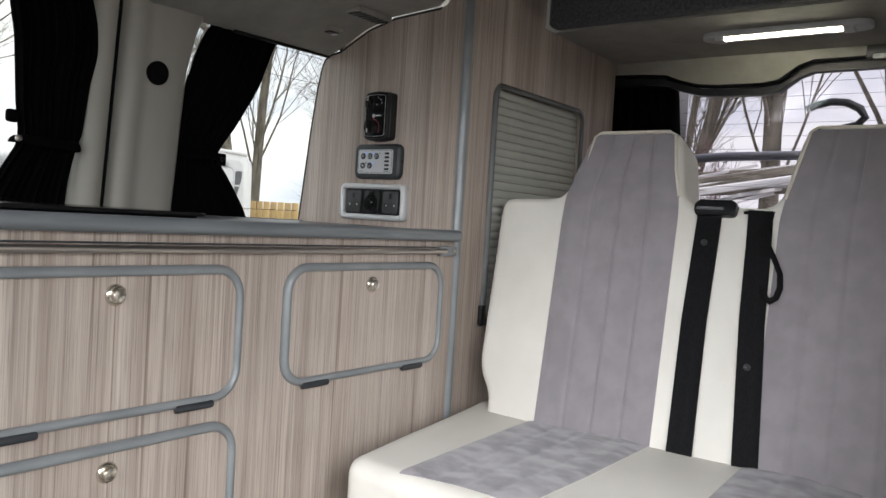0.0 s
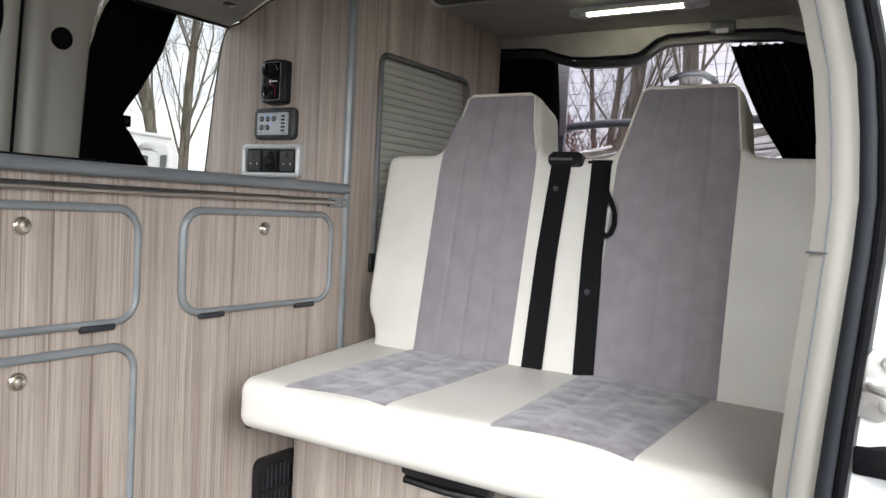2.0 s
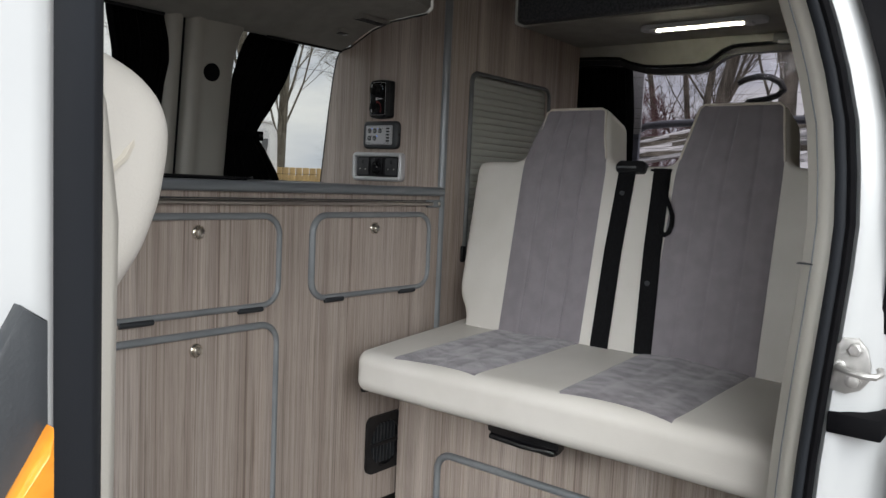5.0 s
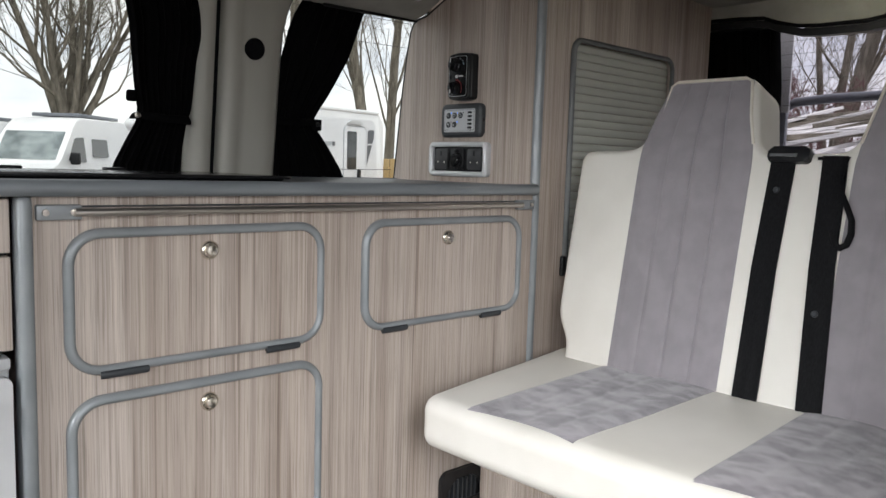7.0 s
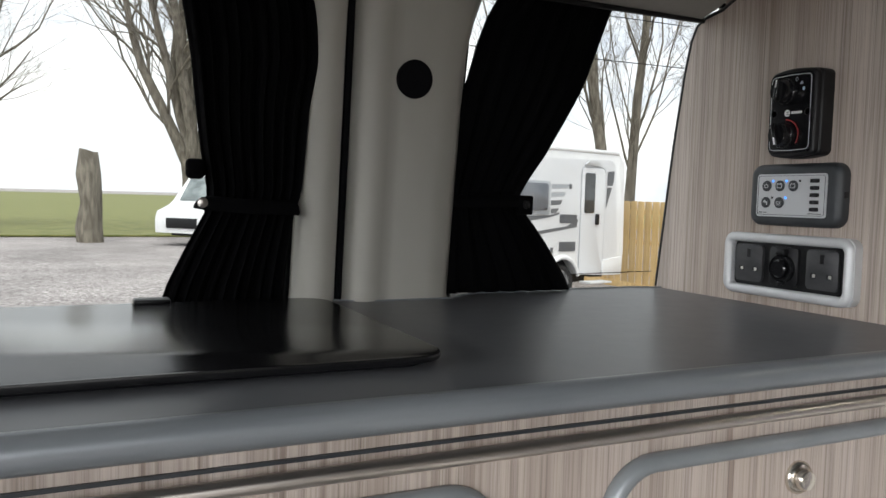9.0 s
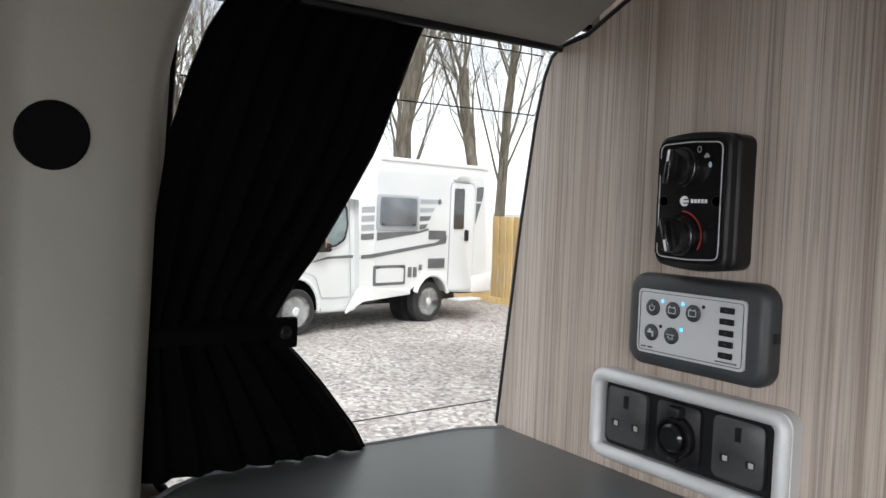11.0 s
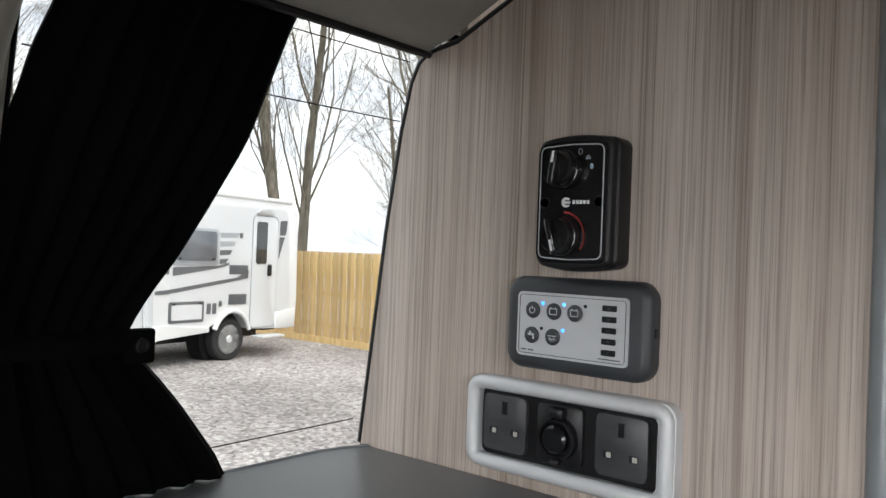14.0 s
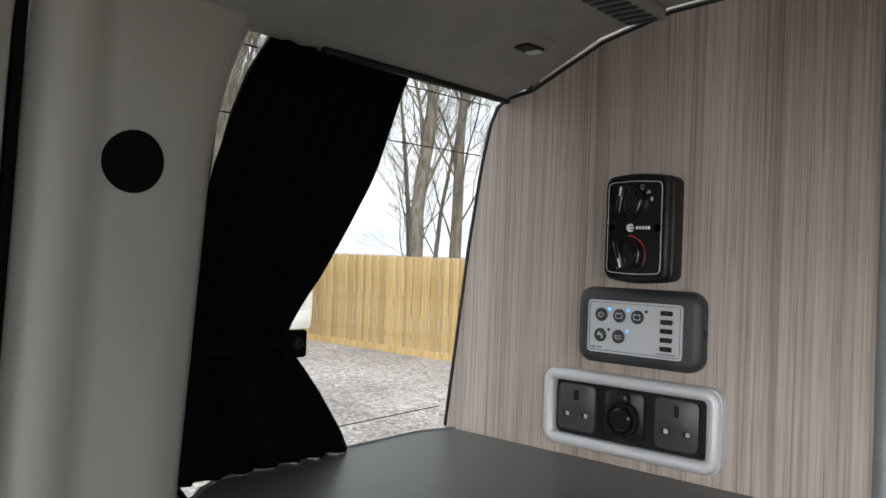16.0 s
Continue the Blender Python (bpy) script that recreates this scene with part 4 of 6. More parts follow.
for y, z, lit, kind in ((0.2800, 1.0715, 1, "power"), (0.2582, 1.0715, 1, "case"), (0.2370, 1.0715, 0, "case"), (0.2806, 1.0490, 0, "tap"), (0.2586, 1.0490, 1, "lamp")):
    b = part("button", lathe([(0.0074, 0), (0.0074, 0.0012), (0.0066, 0.0018), (0.001, 0.0018)], 24, lambda p, q, h, y=y, z=z: (-0.0184 - h, y + p, z + q)), DGREY, ctrl, "round dark button")
    button_symbol(kind, y, z, b)
    part("indicator", lathe([(0.0017, 0), (0.0015, 0.0008), (0.0003, 0.001)], 10, lambda p, q, h, y=y, z=z: (-0.0184 - h, y - 0.0098 + p, z + 0.0066 + q)), BLUE_LED if lit else BLACK, ctrl)
for i in range(5):
    z = 1.0780 - 0.0093 * i
    k = part("key", box(-0.0205, -0.018, 0.1975, 0.2105, z - 0.0025, z + 0.0025, 0.0006, 1), BLACK, ctrl)
    part("key_lens", box(-0.0208, -0.0204, 0.2028, 0.2052, z - 0.0007, z + 0.0007), DGREY, k)
for i in range(7):
    if i != 3:
        part("print_bar", box(-0.0190, -0.0184, 0.2790 + 0.0019 * i, 0.2803 + 0.0019 * i, 1.0348, 1.0362), DGREY, ctrl)
for i in range(9):
    part("print_bar", box(-0.0190, -0.0184, 0.1935 + 0.0023 * i, 0.1950 + 0.0023 * i, 1.0346, 1.0357), DGREY, ctrl)
part("side_clip", box(-0.010, -0.004, 0.1660, 0.1685, 1.056, 1.064), BLACK, ctrl)

sock = thing("socket_plate", "silver framed plate with two power sockets and a round outlet", "power socket", (-0.006, 0.250, 0.96))
part("frame", plate(rounded(0.145, 0.3535, 0.9195, 1.0055, 0.013), [rounded(0.1605, 0.3415, 0.9315, 0.9930, 0.006)], 0.013, on_panel(0.0)), SILVER, sock)
part("frame_lip", tube([(-0.0125, u, v) for u, v in rounded(0.1525, 0.3475, 0.9255, 0.9995, 0.010)], 0.0068, True, 10), SILVER, sock)
part("backing", prism(rounded(0.1595, 0.3425, 0.9305, 0.9940, 0.007), 0.006, on_panel(0.0)), BLACK, sock)
PIN = material("brass_socket_contact", (0.62, 0.60, 0.55), 0.35, 0.6, (0.70, 0.68, 0.63), (60, 60, 60))
for y in (0.3130, 0.1935):
    g = part("socket", prism(rounded(y - 0.0240, y + 0.0240, 0.9365, 0.9890, 0.006), 0.005, on_panel(0.0055), 0.0012, 2), SOCKET, sock, "charcoal three-pin socket module")
    part("earth_slot", box(-0.0112, -0.0100, y - 0.0027, y + 0.0027, 0.9710, 0.9830), BLACK, g)
    for d in (-1, 1):
        slot = part("live_slot", box(-0.0110, -0.0100, y + d * 0.0120 - 0.0040, y + d * 0.0120 + 0.0040, 0.9520, 0.9580), BLACK, g)
        part("contact", box(-0.0113, -0.0109, y + d * 0.0120 - 0.0032, y + d * 0.0120 + 0.0012, 0.9526, 0.9570), PIN, slot)
o = part("outlet", prism(rounded(0.2300, 0.2770, 0.9365, 0.9890, 0.006), 0.005, on_panel(0.0055), 0.001, 2), BLACK, sock)
part("outlet_ring", lathe([(0.0190, 0), (0.0190, 0.005), (0.0172, 0.0080), (0.0150, 0.0080), (0.0140, 0.004), (0.0122, 0.004), (0.0122, 0.010), (0.0100, 0.0125), (0.001, 0.0125)], 32, lambda a, b, h: (-0.0105 - h, 0.2530 + a, 0.9600 + b)), GLOSS, o)
part("flap_tab", box(-0.0195, -0.010, 0.2460, 0.2600, 0.9780, 0.9870, 0.002), BLACK, o)
part("flap_tab", box(-0.0192, -0.010, 0.2480, 0.2580, 0.9375, 0.9420, 0.002), BLACK, o)


# ---- curtains ----
def curtain(name, label, left, right, depth, z0, z1, pleats, amp, at, normal=(0, 1), group="side window curtains"):
    """A gathered curtain; left and right give its two edges by height, depth its distance from the origin along the normal."""
    c = thing(name, label, "curtain", at, group)
    rng = random.Random(name + str(at))
    ph = [rng.uniform(0, 6.28) for _ in range(4)]

    def surf(u, v, off):
        z = z0 + (z1 - z0) * v
        a, b = left(z), right(z)
        width = abs(b - a)
        s = a + (b - a) * (u + 0.010 * math.sin(9 * v + ph[0]) * math.sin(math.pi * u))
        wave = math.sin(2 * math.pi * pleats * u + ph[1] + 0.9 * math.sin(3.0 * v + ph[2])) + 0.35 * math.sin(2 * math.pi * pleats * 2.3 * u + ph[3])
        d = depth(z) + amp * wave * min(1.0, width / 0.14 + 0.25) + off
        return (s, d, z) if normal == (0, 1) else (d, s, z)

    part("cloth", shell(int(pleats * 9), 40, lambda u, v: surf(u, v, 0.0), lambda u, v: surf(u, v, 0.005)), CURTAIN, c, angle=80)
    return c


def table(*rows):
    return lambda z: lerp_table(rows, z)


ca = curtain("curtain", "black pleated curtain gathered by a tieback", table((0.906, -0.785), (0.93, -0.778), (0.98, -0.755), (1.02, -0.735), (1.045, -0.734), (1.10, -0.744), (1.2, -0.757), (1.32, -0.777)),
             table((0.906, -0.636), (0.96, -0.633), (1.02, -0.626), (1.05, -0.617), (1.15, -0.612), (1.2, -0.604), (1.26, -0.607), (1.32, -0.622)), lambda z: offside(z) - 0.018 + 0.016 * max(0.0, min(1.0, (z - 1.22) / 0.09)), 0.9065, 1.345, 10, 0.0055, (-0.70, 0.47, 0.9065))
part("tieback", tube([(-0.742, 0.485, 1.030), (-0.738, 0.460, 1.030), (-0.68, 0.452, 1.026), (-0.628, 0.460, 1.026), (-0.624, 0.485, 1.026)], 0.010, flat=0.35), CURTAIN, ca)
part("popper", lathe([(0.006, 0), (0.006, 0.003), (0.003, 0.004)], 14, lambda a, b, h: (-0.742 + a, 0.458 - h, 1.030 + b)), STEEL, ca)
part("tie_knot", box(-0.760, -0.738, 0.462, 0.477, 1.058, 1.082, 0.006, 3), CURTAIN, ca)
cb = curtain("curtain", "black curtain drawn back by a tieback with a popper", table((0.906, -0.404), (1.0, -0.408), (1.05, -0.408), (1.15, -0.402), (1.20, -0.398), (1.25, -0.386), (1.29, -0.371), (1.32, -0.354), (1.345, -0.340)),
             table((0.906, -0.180), (0.93, -0.195), (0.981, -0.237), (1.01, -0.264), (1.03, -0.285), (1.050, -0.292), (1.075, -0.279), (1.107, -0.258), (1.15, -0.236), (1.20, -0.212), (1.25, -0.194), (1.34, -0.161)), lambda z: offside(z) - 0.012 + 0.014 * max(0.0, min(1.0, (z - 1.22) / 0.09)), 0.9065, 1.345, 7, 0.0045, (-0.29, 0.50, 0.9065))
part("tieback", tube([(-0.412, 0.495, 1.040), (-0.408, 0.478, 1.040), (-0.35, 0.470, 1.040), (-0.302, 0.472, 1.042), (-0.294, 0.478, 1.042)], 0.0105, flat=0.35), CURTAIN, cb)
part("tie_end", box(-0.302, -0.276, 0.468, 0.477, 1.022, 1.050, 0.003, 2), CURTAIN, cb)
part("popper", lathe([(0.0058, 0), (0.0058, 0.0025), (0.0040, 0.0030), (0.0030, 0.0020), (0.0010, 0.0020)], 16, lambda a, b, h: (-0.289 + a, 0.4678 - h, 1.037 + b)), BLACK, cb)
curtain("curtain", "black curtain hanging beside the tailgate window", table((0.5, 0.14), (1.44, 0.14)), table((0.5, -0.185), (1.2, -0.172), (1.38, -0.155)), lambda z: 0.865, 0.42, 1.402, 9, 0.008, (0.865, -0.03, 0.42), (1, 0), "tailgate curtains")
curtain("curtain", "black curtain drawn aside at the tailgate window", table((0.5, -1.055), (1.10, -1.055), (1.30, -0.985), (1.38, -0.94)), table((0.5, -0.96), (1.05, -0.870), (1.15, -0.805), (1.25, -0.758), (1.38, -0.705)), lambda z: 0.865, 0.42, 1.375, 10, 0.009, (0.865, -0.9, 0.42), (1, 0), "tailgate curtains")

# ---- rear bench ----
LEAN = 0.33
BASE_X, BASE_Z = -0.020, 0.530
TILT = math.atan(LEAN)
bench = thing("bench_seat", "cream leatherette rear bench with grey suede inserts and integral headrests", "bench seat", (0.0, -0.56, 0.0))


def on_back(u, s, w):
    """A point on the backrest: u across, s up along it, w out of it towards the front."""
    return (BASE_X + s * math.sin(TILT) - w * math.cos(TILT), u, BASE_Z + s * math.cos(TILT) + w * math.sin(TILT))


SH, HD = 0.486, 0.652
outline = arc_pts([(-0.028, SH + 0.002), (-0.190, SH + 0.006), (-0.226, HD), (-0.428, HD), (-0.462, SH), (-0.640, SH), (-0.670, HD), (-0.888, HD), (-0.912, SH + 0.005), (-1.092, SH + 0.002),
                   (-1.10, 0.09), (-1.07, 0.03), (-1.07, -0.09), (-0.115, -0.09), (-0.115, 0.03), (-0.072, 0.085)], 0.036)
part("backrest", puffed(outline, 0.125, lambda u, v, w: on_back(u, v, w - 0.125), 0.018, 6), CREAM, bench, "cream leatherette backrest with two headrests")


def suede_strip(edges_l, edges_r, s0, s1, seams, name):
    """A stitched suede panel on the backrest, its edges given by height."""
    def surf(u, v, base):
        s = s0 + (s1 - s0) * v
        a, b = lerp_table(edges_l, s), lerp_table(edges_r, s)
        dip = sum(math.exp(-((u - c) / 0.013) ** 2) for c in seams)
        edge = min(1.0, 14 * u, 14 * (1 - u), 30 * v + 0.2, 30 * (1 - v) + 0.2)
        h = 0.0015 + (0.0046 - 0.0046 * dip + 0.0007 * math.sin(23 * v + 5 * u) * math.sin(11 * u + 3)) * edge
        return on_back(a + (b - a) * u, s, h if base else -0.012)
    return part(name, shell(64, 40, lambda u, v: surf(u, v, True), lambda u, v: surf(u, v, False)), SUEDE, bench, "grey suede insert with stitched seams", angle=70)


suede_strip(((0.0, -0.238), (0.44, -0.198), (0.49, -0.196), (0.56, -0.212), (0.64, -0.236)), ((0.0, -0.484), (0.46, -0.455), (0.50, -0.449), (0.56, -0.434), (0.64, -0.420)), -0.01, 0.640, (0.26, 0.50, 0.75), "back_insert")
suede_strip(((0.0, -0.662), (0.46, -0.648), (0.50, -0.652), (0.56, -0.664), (0.64, -0.680)), ((0.0, -0.918), (0.46, -0.902), (0.50, -0.900), (0.56, -0.892), (0.64, -0.878)), -0.01, 0.642, (0.24, 0.48, 0.76), "back_insert")
for pts in ([(-0.224, 0.50), (-0.230, 0.56), (-0.236, 0.635), (-0.250, 0.645), (-0.405, 0.645), (-0.419, 0.637), (-0.433, 0.56), (-0.450, 0.50)], [(-0.652, 0.50), (-0.664, 0.56), (-0.678, 0.637), (-0.69, 0.647), (-0.868, 0.647), (-0.880, 0.637), (-0.892, 0.56), (-0.902, 0.50)]):
    part("piping", tube([on_back(u, s, 0.0025) for u, s in pts], 0.0030, n=6), PIPING, bench)


def seat_top(u, x):
    """Height of the squab: softly domed, rising to the rear."""
    return 0.508 + 0.020 * (x + 0.40) / 0.40


bm = cushion(-0.428, 0.07, -1.088, -0.050, 0.405, 0.511, 0.031, 24)
for v in bm.verts:
    x, y, z = v.co
    up = (z - 0.405) / 0.106
    y += (-0.045 * (0.07 - x) / 0.5) * max(0.0, min(1.0, (y + 0.35) / 0.30))
    soft = 0.004 * math.sin(7 * y) + 0.0025 * noise.noise((x * 6, y * 6, 0))
    v.co = (x + 0.004 * noise.noise((y * 5, z * 9, 3.0)) * (1 if x < -0.38 else 0), y, z + up * (0.020 * (x + 0.40) / 0.40 + soft))
part("squab", bm, CREAM, bench, "cream leatherette seat cushion", angle=70)


def squab_insert(fl, fr, rl, rr, seed):
    rng = random.Random(seed)
    ph = [rng.uniform(0, 6.28) for _ in range(3)]

    def surf(u, v, upper):
        bow = 0.030 * (1 - v) ** 3
        a, b = fl + (rl - fl) * v - bow * 0.0, fr + (rr - fr) * v
        y = a + (b - a) * u
        x = -0.411 + (0.005 + 0.411) * v + 0.012 * math.sin(math.pi * u) * (1 - v)
        edge = min(1.0, 12 * u, 12 * (1 - u), 14 * v + 0.05, 20 * (1 - v) + 0.2)
        dip = sum(math.exp(-((u - c) / 0.02) ** 2) for c in (0.27, 0.5, 0.74))
        h = 0.0012 + (0.0034 - 0.0026 * dip + 0.0012 * math.sin(9 * u + ph[0]) * math.sin(8 * v + ph[1])) * edge
        drop = max(0.0, -0.397 - x)
        z = 0.511 + 0.020 * (x + 0.40) / 0.40 + 0.004 * math.sin(7 * y) + 0.0025 * noise.noise((x * 6, y * 6, 0)) - (0.031 - math.sqrt(0.031 ** 2 - drop ** 2))
        return (x, y, z + (h if upper else -0.012))
    part("seat_insert", shell(40, 40, lambda u, v: surf(u, v, True), lambda u, v: surf(u, v, False)), BRUSHED, bench, "grey suede seat panel with brush marks", angle=70)


squab_insert(-0.208, -0.446, -0.228, -0.484, "a")
squab_insert(-0.652, -0.890, -0.652, -0.910, "b")
part("base_front", box(-0.165, -0.147, -1.06, -0.014, 0.02, 0.41), WOOD_Y, bench, "ash laminate bench base")
part("base_box", box(-0.146, 0.20, -1.05, -0.024, 0.0, 0.40), WOOD_Y, bench)
part("frame_rail", box(-0.33, -0.145, -1.04, -0.030, 0.385, 0.405, 0.003), BLACK, bench)
part("hinge_arm", box(-0.32, -0.15, -0.028, -0.012, 0.365, 0.395, 0.004), BLACK, bench)
part("release_handle", prism(arc_pts([(-0.415, 0.395), (-0.610, 0.395), (-0.606, 0.345), (-0.59, 0.338), (-0.44, 0.345), (-0.425, 0.352)], 0.014), 0.025, lambda u, v, w: (-0.29 - w, u, v), 0.008, 3), GLOSS, bench, "glossy black release lever")
part("release_bar", tube([(-0.316, -0.43, 0.349), (-0.318, -0.52, 0.346), (-0.316, -0.60, 0.349)], 0.007), GLOSS, bench)
bd = part("base_door", prism(rounded(-0.90, -0.165, 0.04, 0.203, 0.045, 8), 0.003, lambda u, v, w: (-0.1655 - w, u, v)), WOOD_Y, bench)
part("edging", tube([(-0.170, u, v) for u, v in rounded(-0.90, -0.165, 0.04, 0.203, 0.045, 8)], 0.0098, True, 10), TRIM, bd, "grey plastic edging")
part("knob", lathe([(0.0155, 0), (0.0155, 0.003), (0.013, 0.006), (0.009, 0.010), (0.001, 0.012)], 24, lambda a, b, h: (-0.169 - h, -0.53 + a, 0.165 + b)), CHROME, bd, "satin nickel push knob")
part("back_pivot", lathe([(0.035, 0), (0.035, 0.02), (0.02, 0.024)], 20, lambda a, b, h: (0.02 + a, -1.085 - h, 0.50 + b)), BLACK, bench)


def strap(name, pts, width, label):
    """A belt strap along points on the backrest: (u, s)."""
    n = len(pts) - 1

    def surf(k, v, w):
        f = v * n
        i = min(int(f), n - 1)
        (a, s0), (b, s1) = pts[i], pts[i + 1]
        f -= i
        u, s = a + (b - a) * f, s0 + (s1 - s0) * f
        return on_back(u + width * (0.5 - k), s, w + 0.0006 * math.cos(4 * math.pi * k))
    return part(name, shell(10, 30, lambda k, v: surf(k, v, 0.0052), lambda k, v: surf(k, v, 0.002)), WEB, None, label)


belt = thing("seat_belt", "black seat belts with webbing and plastic guide between the headrests", "seat belt", (0.05, -0.56, 0.55))


def belt_part(ob):
    ob.parent = belt
    ob.matrix_parent_inverse = Matrix.Translation(-belt.location)
    return ob


s1 = belt_part(strap("strap", [(-0.541, -0.005), (-0.525, 0.25), (-0.519, 0.47)], 0.047, "black webbing strap"))
s2 = belt_part(strap("strap", [(-0.657, -0.005), (-0.629, 0.26), (-0.617, 0.43), (-0.613, 0.475)], 0.045, "black webbing strap"))
for ob, u, s in ((s1, -0.5185, 0.404), (s2, -0.634, 0.176)):
    part("stop_button", lathe([(0.0060, 0), (0.0060, 0.003), (0.004, 0.0045), (0.001, 0.003)], 16, lambda a, b, h, u=u, s=s: on_back(u + a, s + b, 0.006 + h)), DGREY, ob)
part("guide", prism(rounded(-0.570, -0.490, 0.459, 0.490, 0.009), 0.028, lambda u, v, w: on_back(u, v, w - 0.012), 0.005, 3), BLACK, belt, "black plastic belt guide")
part("guide_slot", box(*sum(([c - d, c + d] for c, d in zip(on_back(-0.522, 0.472, 0.0165), (0.003, 0.026, 0.003))), [])), DGREY, belt)
part("over_strap", shell(8, 12, lambda k, v: on_back(-0.582 - 0.052 * k - 0.040 * v * (1 - v) - 0.030 * v, 0.472 + 0.025 * math.sin(math.pi * min(1, v * 1.2) * 0.5), 0.006 - 0.09 * v), lambda k, v: on_back(-0.582 - 0.052 * k - 0.040 * v * (1 - v) - 0.030 * v, 0.467 + 0.025 * math.sin(math.pi * min(1, v * 1.2) * 0.5), 0.003 - 0.09 * v)), WEB, belt)
part("hanging_loop", tube([on_back(u, s, w) for u, s, w in ((-0.634, 0.468, 0.010), (-0.632, 0.43, 0.016), (-0.638, 0.405, 0.018), (-0.655, 0.375, 0.018), (-0.667, 0.350, 0.016), (-0.670, 0.325, 0.015), (-0.666, 0.306, 0.015), (-0.656, 0.299, 0.015), (-0.645, 0.307, 0.014), (-0.638, 0.328, 0.012))], 0.0024, n=8, flat=2.6), WEB, belt, "short loop of webbing hanging down")

# ---- tailgate ----
TG = [(0.12, 1.44), (0.12, 1.378), (-0.08, 1.372), (-0.15, 1.366), (-0.19, 1.350), (-0.245, 1.335), (-0.30, 1.330), (-0.42, 1.329), (-0.462, 1.335), (-0.51, 1.370), (-0.545, 1.382), (-0.70, 1.383), (-0.85, 1.376), (-0.96, 1.345), (-1.0, 1.29),
      (-1.018, 1.20), (-1.025, 0.80), (-1.025, 0.0), (-1.12, 0.0), (-1.12, 1.44)]


def gate_x(z):
    return 0.965 - 0.16 * (z - 0.9)


gate_trim = [(y, z) for y, z in TG]
structure("trim_tailgate_header", prism([(y, z + 0.020) if z > 1.2 and z < 1.43 else (y, z) for y, z in gate_trim], 0.06, lambda u, v, w: (0.785 + w - 0.05 * (v - 1.3), u, v)), LINER, "pale tailgate surround with a stepped lower edge", "trim")
structure("trim_header_seal", tube([(0.788 - 0.05 * (z - 1.3), y, z + 0.019) for y, z in TG[1:16]], 0.006), RUBBER, "black rubber seal along the tailgate header", "trim")
structure("trim_tailgate_frame", prism([(y, z + 0.014) for y, z in TG[1:14]] + [(y, z - 0.006) for y, z in reversed(TG[1:14])], 0.03, lambda u, v, w: (0.800 + w - 0.05 * (v - 1.3), u, v)), BLACK, "black tailgate window frame", "trim")
tail = thing("tailgate", "white tailgate with tinted window and heating wires", "tailgate", (0.93, -0.3, 0.0), kind="structure")
part("panel", box(0.96, 1.02, -1.12, 0.56, -0.05, 0.84, 0.01), PAINT, tail)
part("side_panel", prism([(0.16, 0.84), (0.56, 0.84), (0.56, 1.45), (0.16, 1.45)], 0.03, lambda u, v, w: (gate_x(v) + w, u, v)), PAINT, tail)
pane = part("pane", prism(rounded(-1.08, 0.17, 0.83, 1.44, 0.05), 0.004, lambda u, v, w: (gate_x(v) + w, u, v)), PRIVACY, tail)
pane.visible_shadow = False
for i in range(14):
    z = 0.90 + 0.036 * i
    part("heating_wire", tube([(gate_x(z) - 0.0012, 0.0, z), (gate_x(z) - 0.0012, -0.98, z)], 0.0006, n=4), BLACK, tail)
latch = thing("tailgate_latch", "small dark latch recess in the tailgate header", "latch", (0.78, -0.70, 1.40))
part("plate", box(0.765, 0.785, -0.735, -0.668, 1.396, 1.428, 0.004), DGREY, latch)
part("catch", box(0.758, 0.77, -0.72, -0.684, 1.392, 1.404, 0.003), SILVER, latch)

lamp = thing("ceiling_light", "slim white LED strip light, switched on, on the rear ceiling", "ceiling light", (0.551, -0.523, 1.433))
part("body", prism(rounded(-0.712, -0.335, 0.521, 0.588, 0.022, 6), 0.014, lambda u, v, w: (v, u, 1.4335 - w), 0.005, 3), PANELGREY, lamp, "pale grey lamp body with rounded ends")
part("tube", tube([(0.538, -0.655, 1.4170), (0.538, -0.389, 1.4170)], 0.0048, n=12), LED, lamp, "glowing LED diffuser")
for y in (-0.665, -0.379):
    part("end_cap", box(0.526, 0.566, y - 0.012, y + 0.012, 1.411, 1.424, 0.004), PANELGREY, lamp)

# ---- outside ----
GROUND = -0.65
bm = bmesh.new()
bmesh.ops.create_grid(bm, x_segments=60, y_segments=60, size=1.0)
for v in bm.verts:
    x, y = v.co.x, v.co.y
    r = max(abs(x), abs(y))
    k = 30 * r if r < 0.5 else 15 + (r - 0.5) ** 2 * 12000
    s = k / r if r else 0
    X, Y = 4 + x * s, 4 + y * s
    v.co = (X, Y, GROUND + 0.02 * noise.noise((X * 0.4, Y * 0.4, 0)))
tagged(part("ground", bm, GRAVEL), "pale pinkish gravel yard", "ground", kind="structure")
bm = prism([(-60, 27), (6, 30), (40, 44), (200, 60), (200, 400), (-300, 400), (-300, 27)], 0.06, lambda u, v, w: (u, v, GROUND + 0.03 + w))
tagged(part("grass_verge", bm, GRASS), "dull winter grass field beyond the yard", "grass", kind="structure")


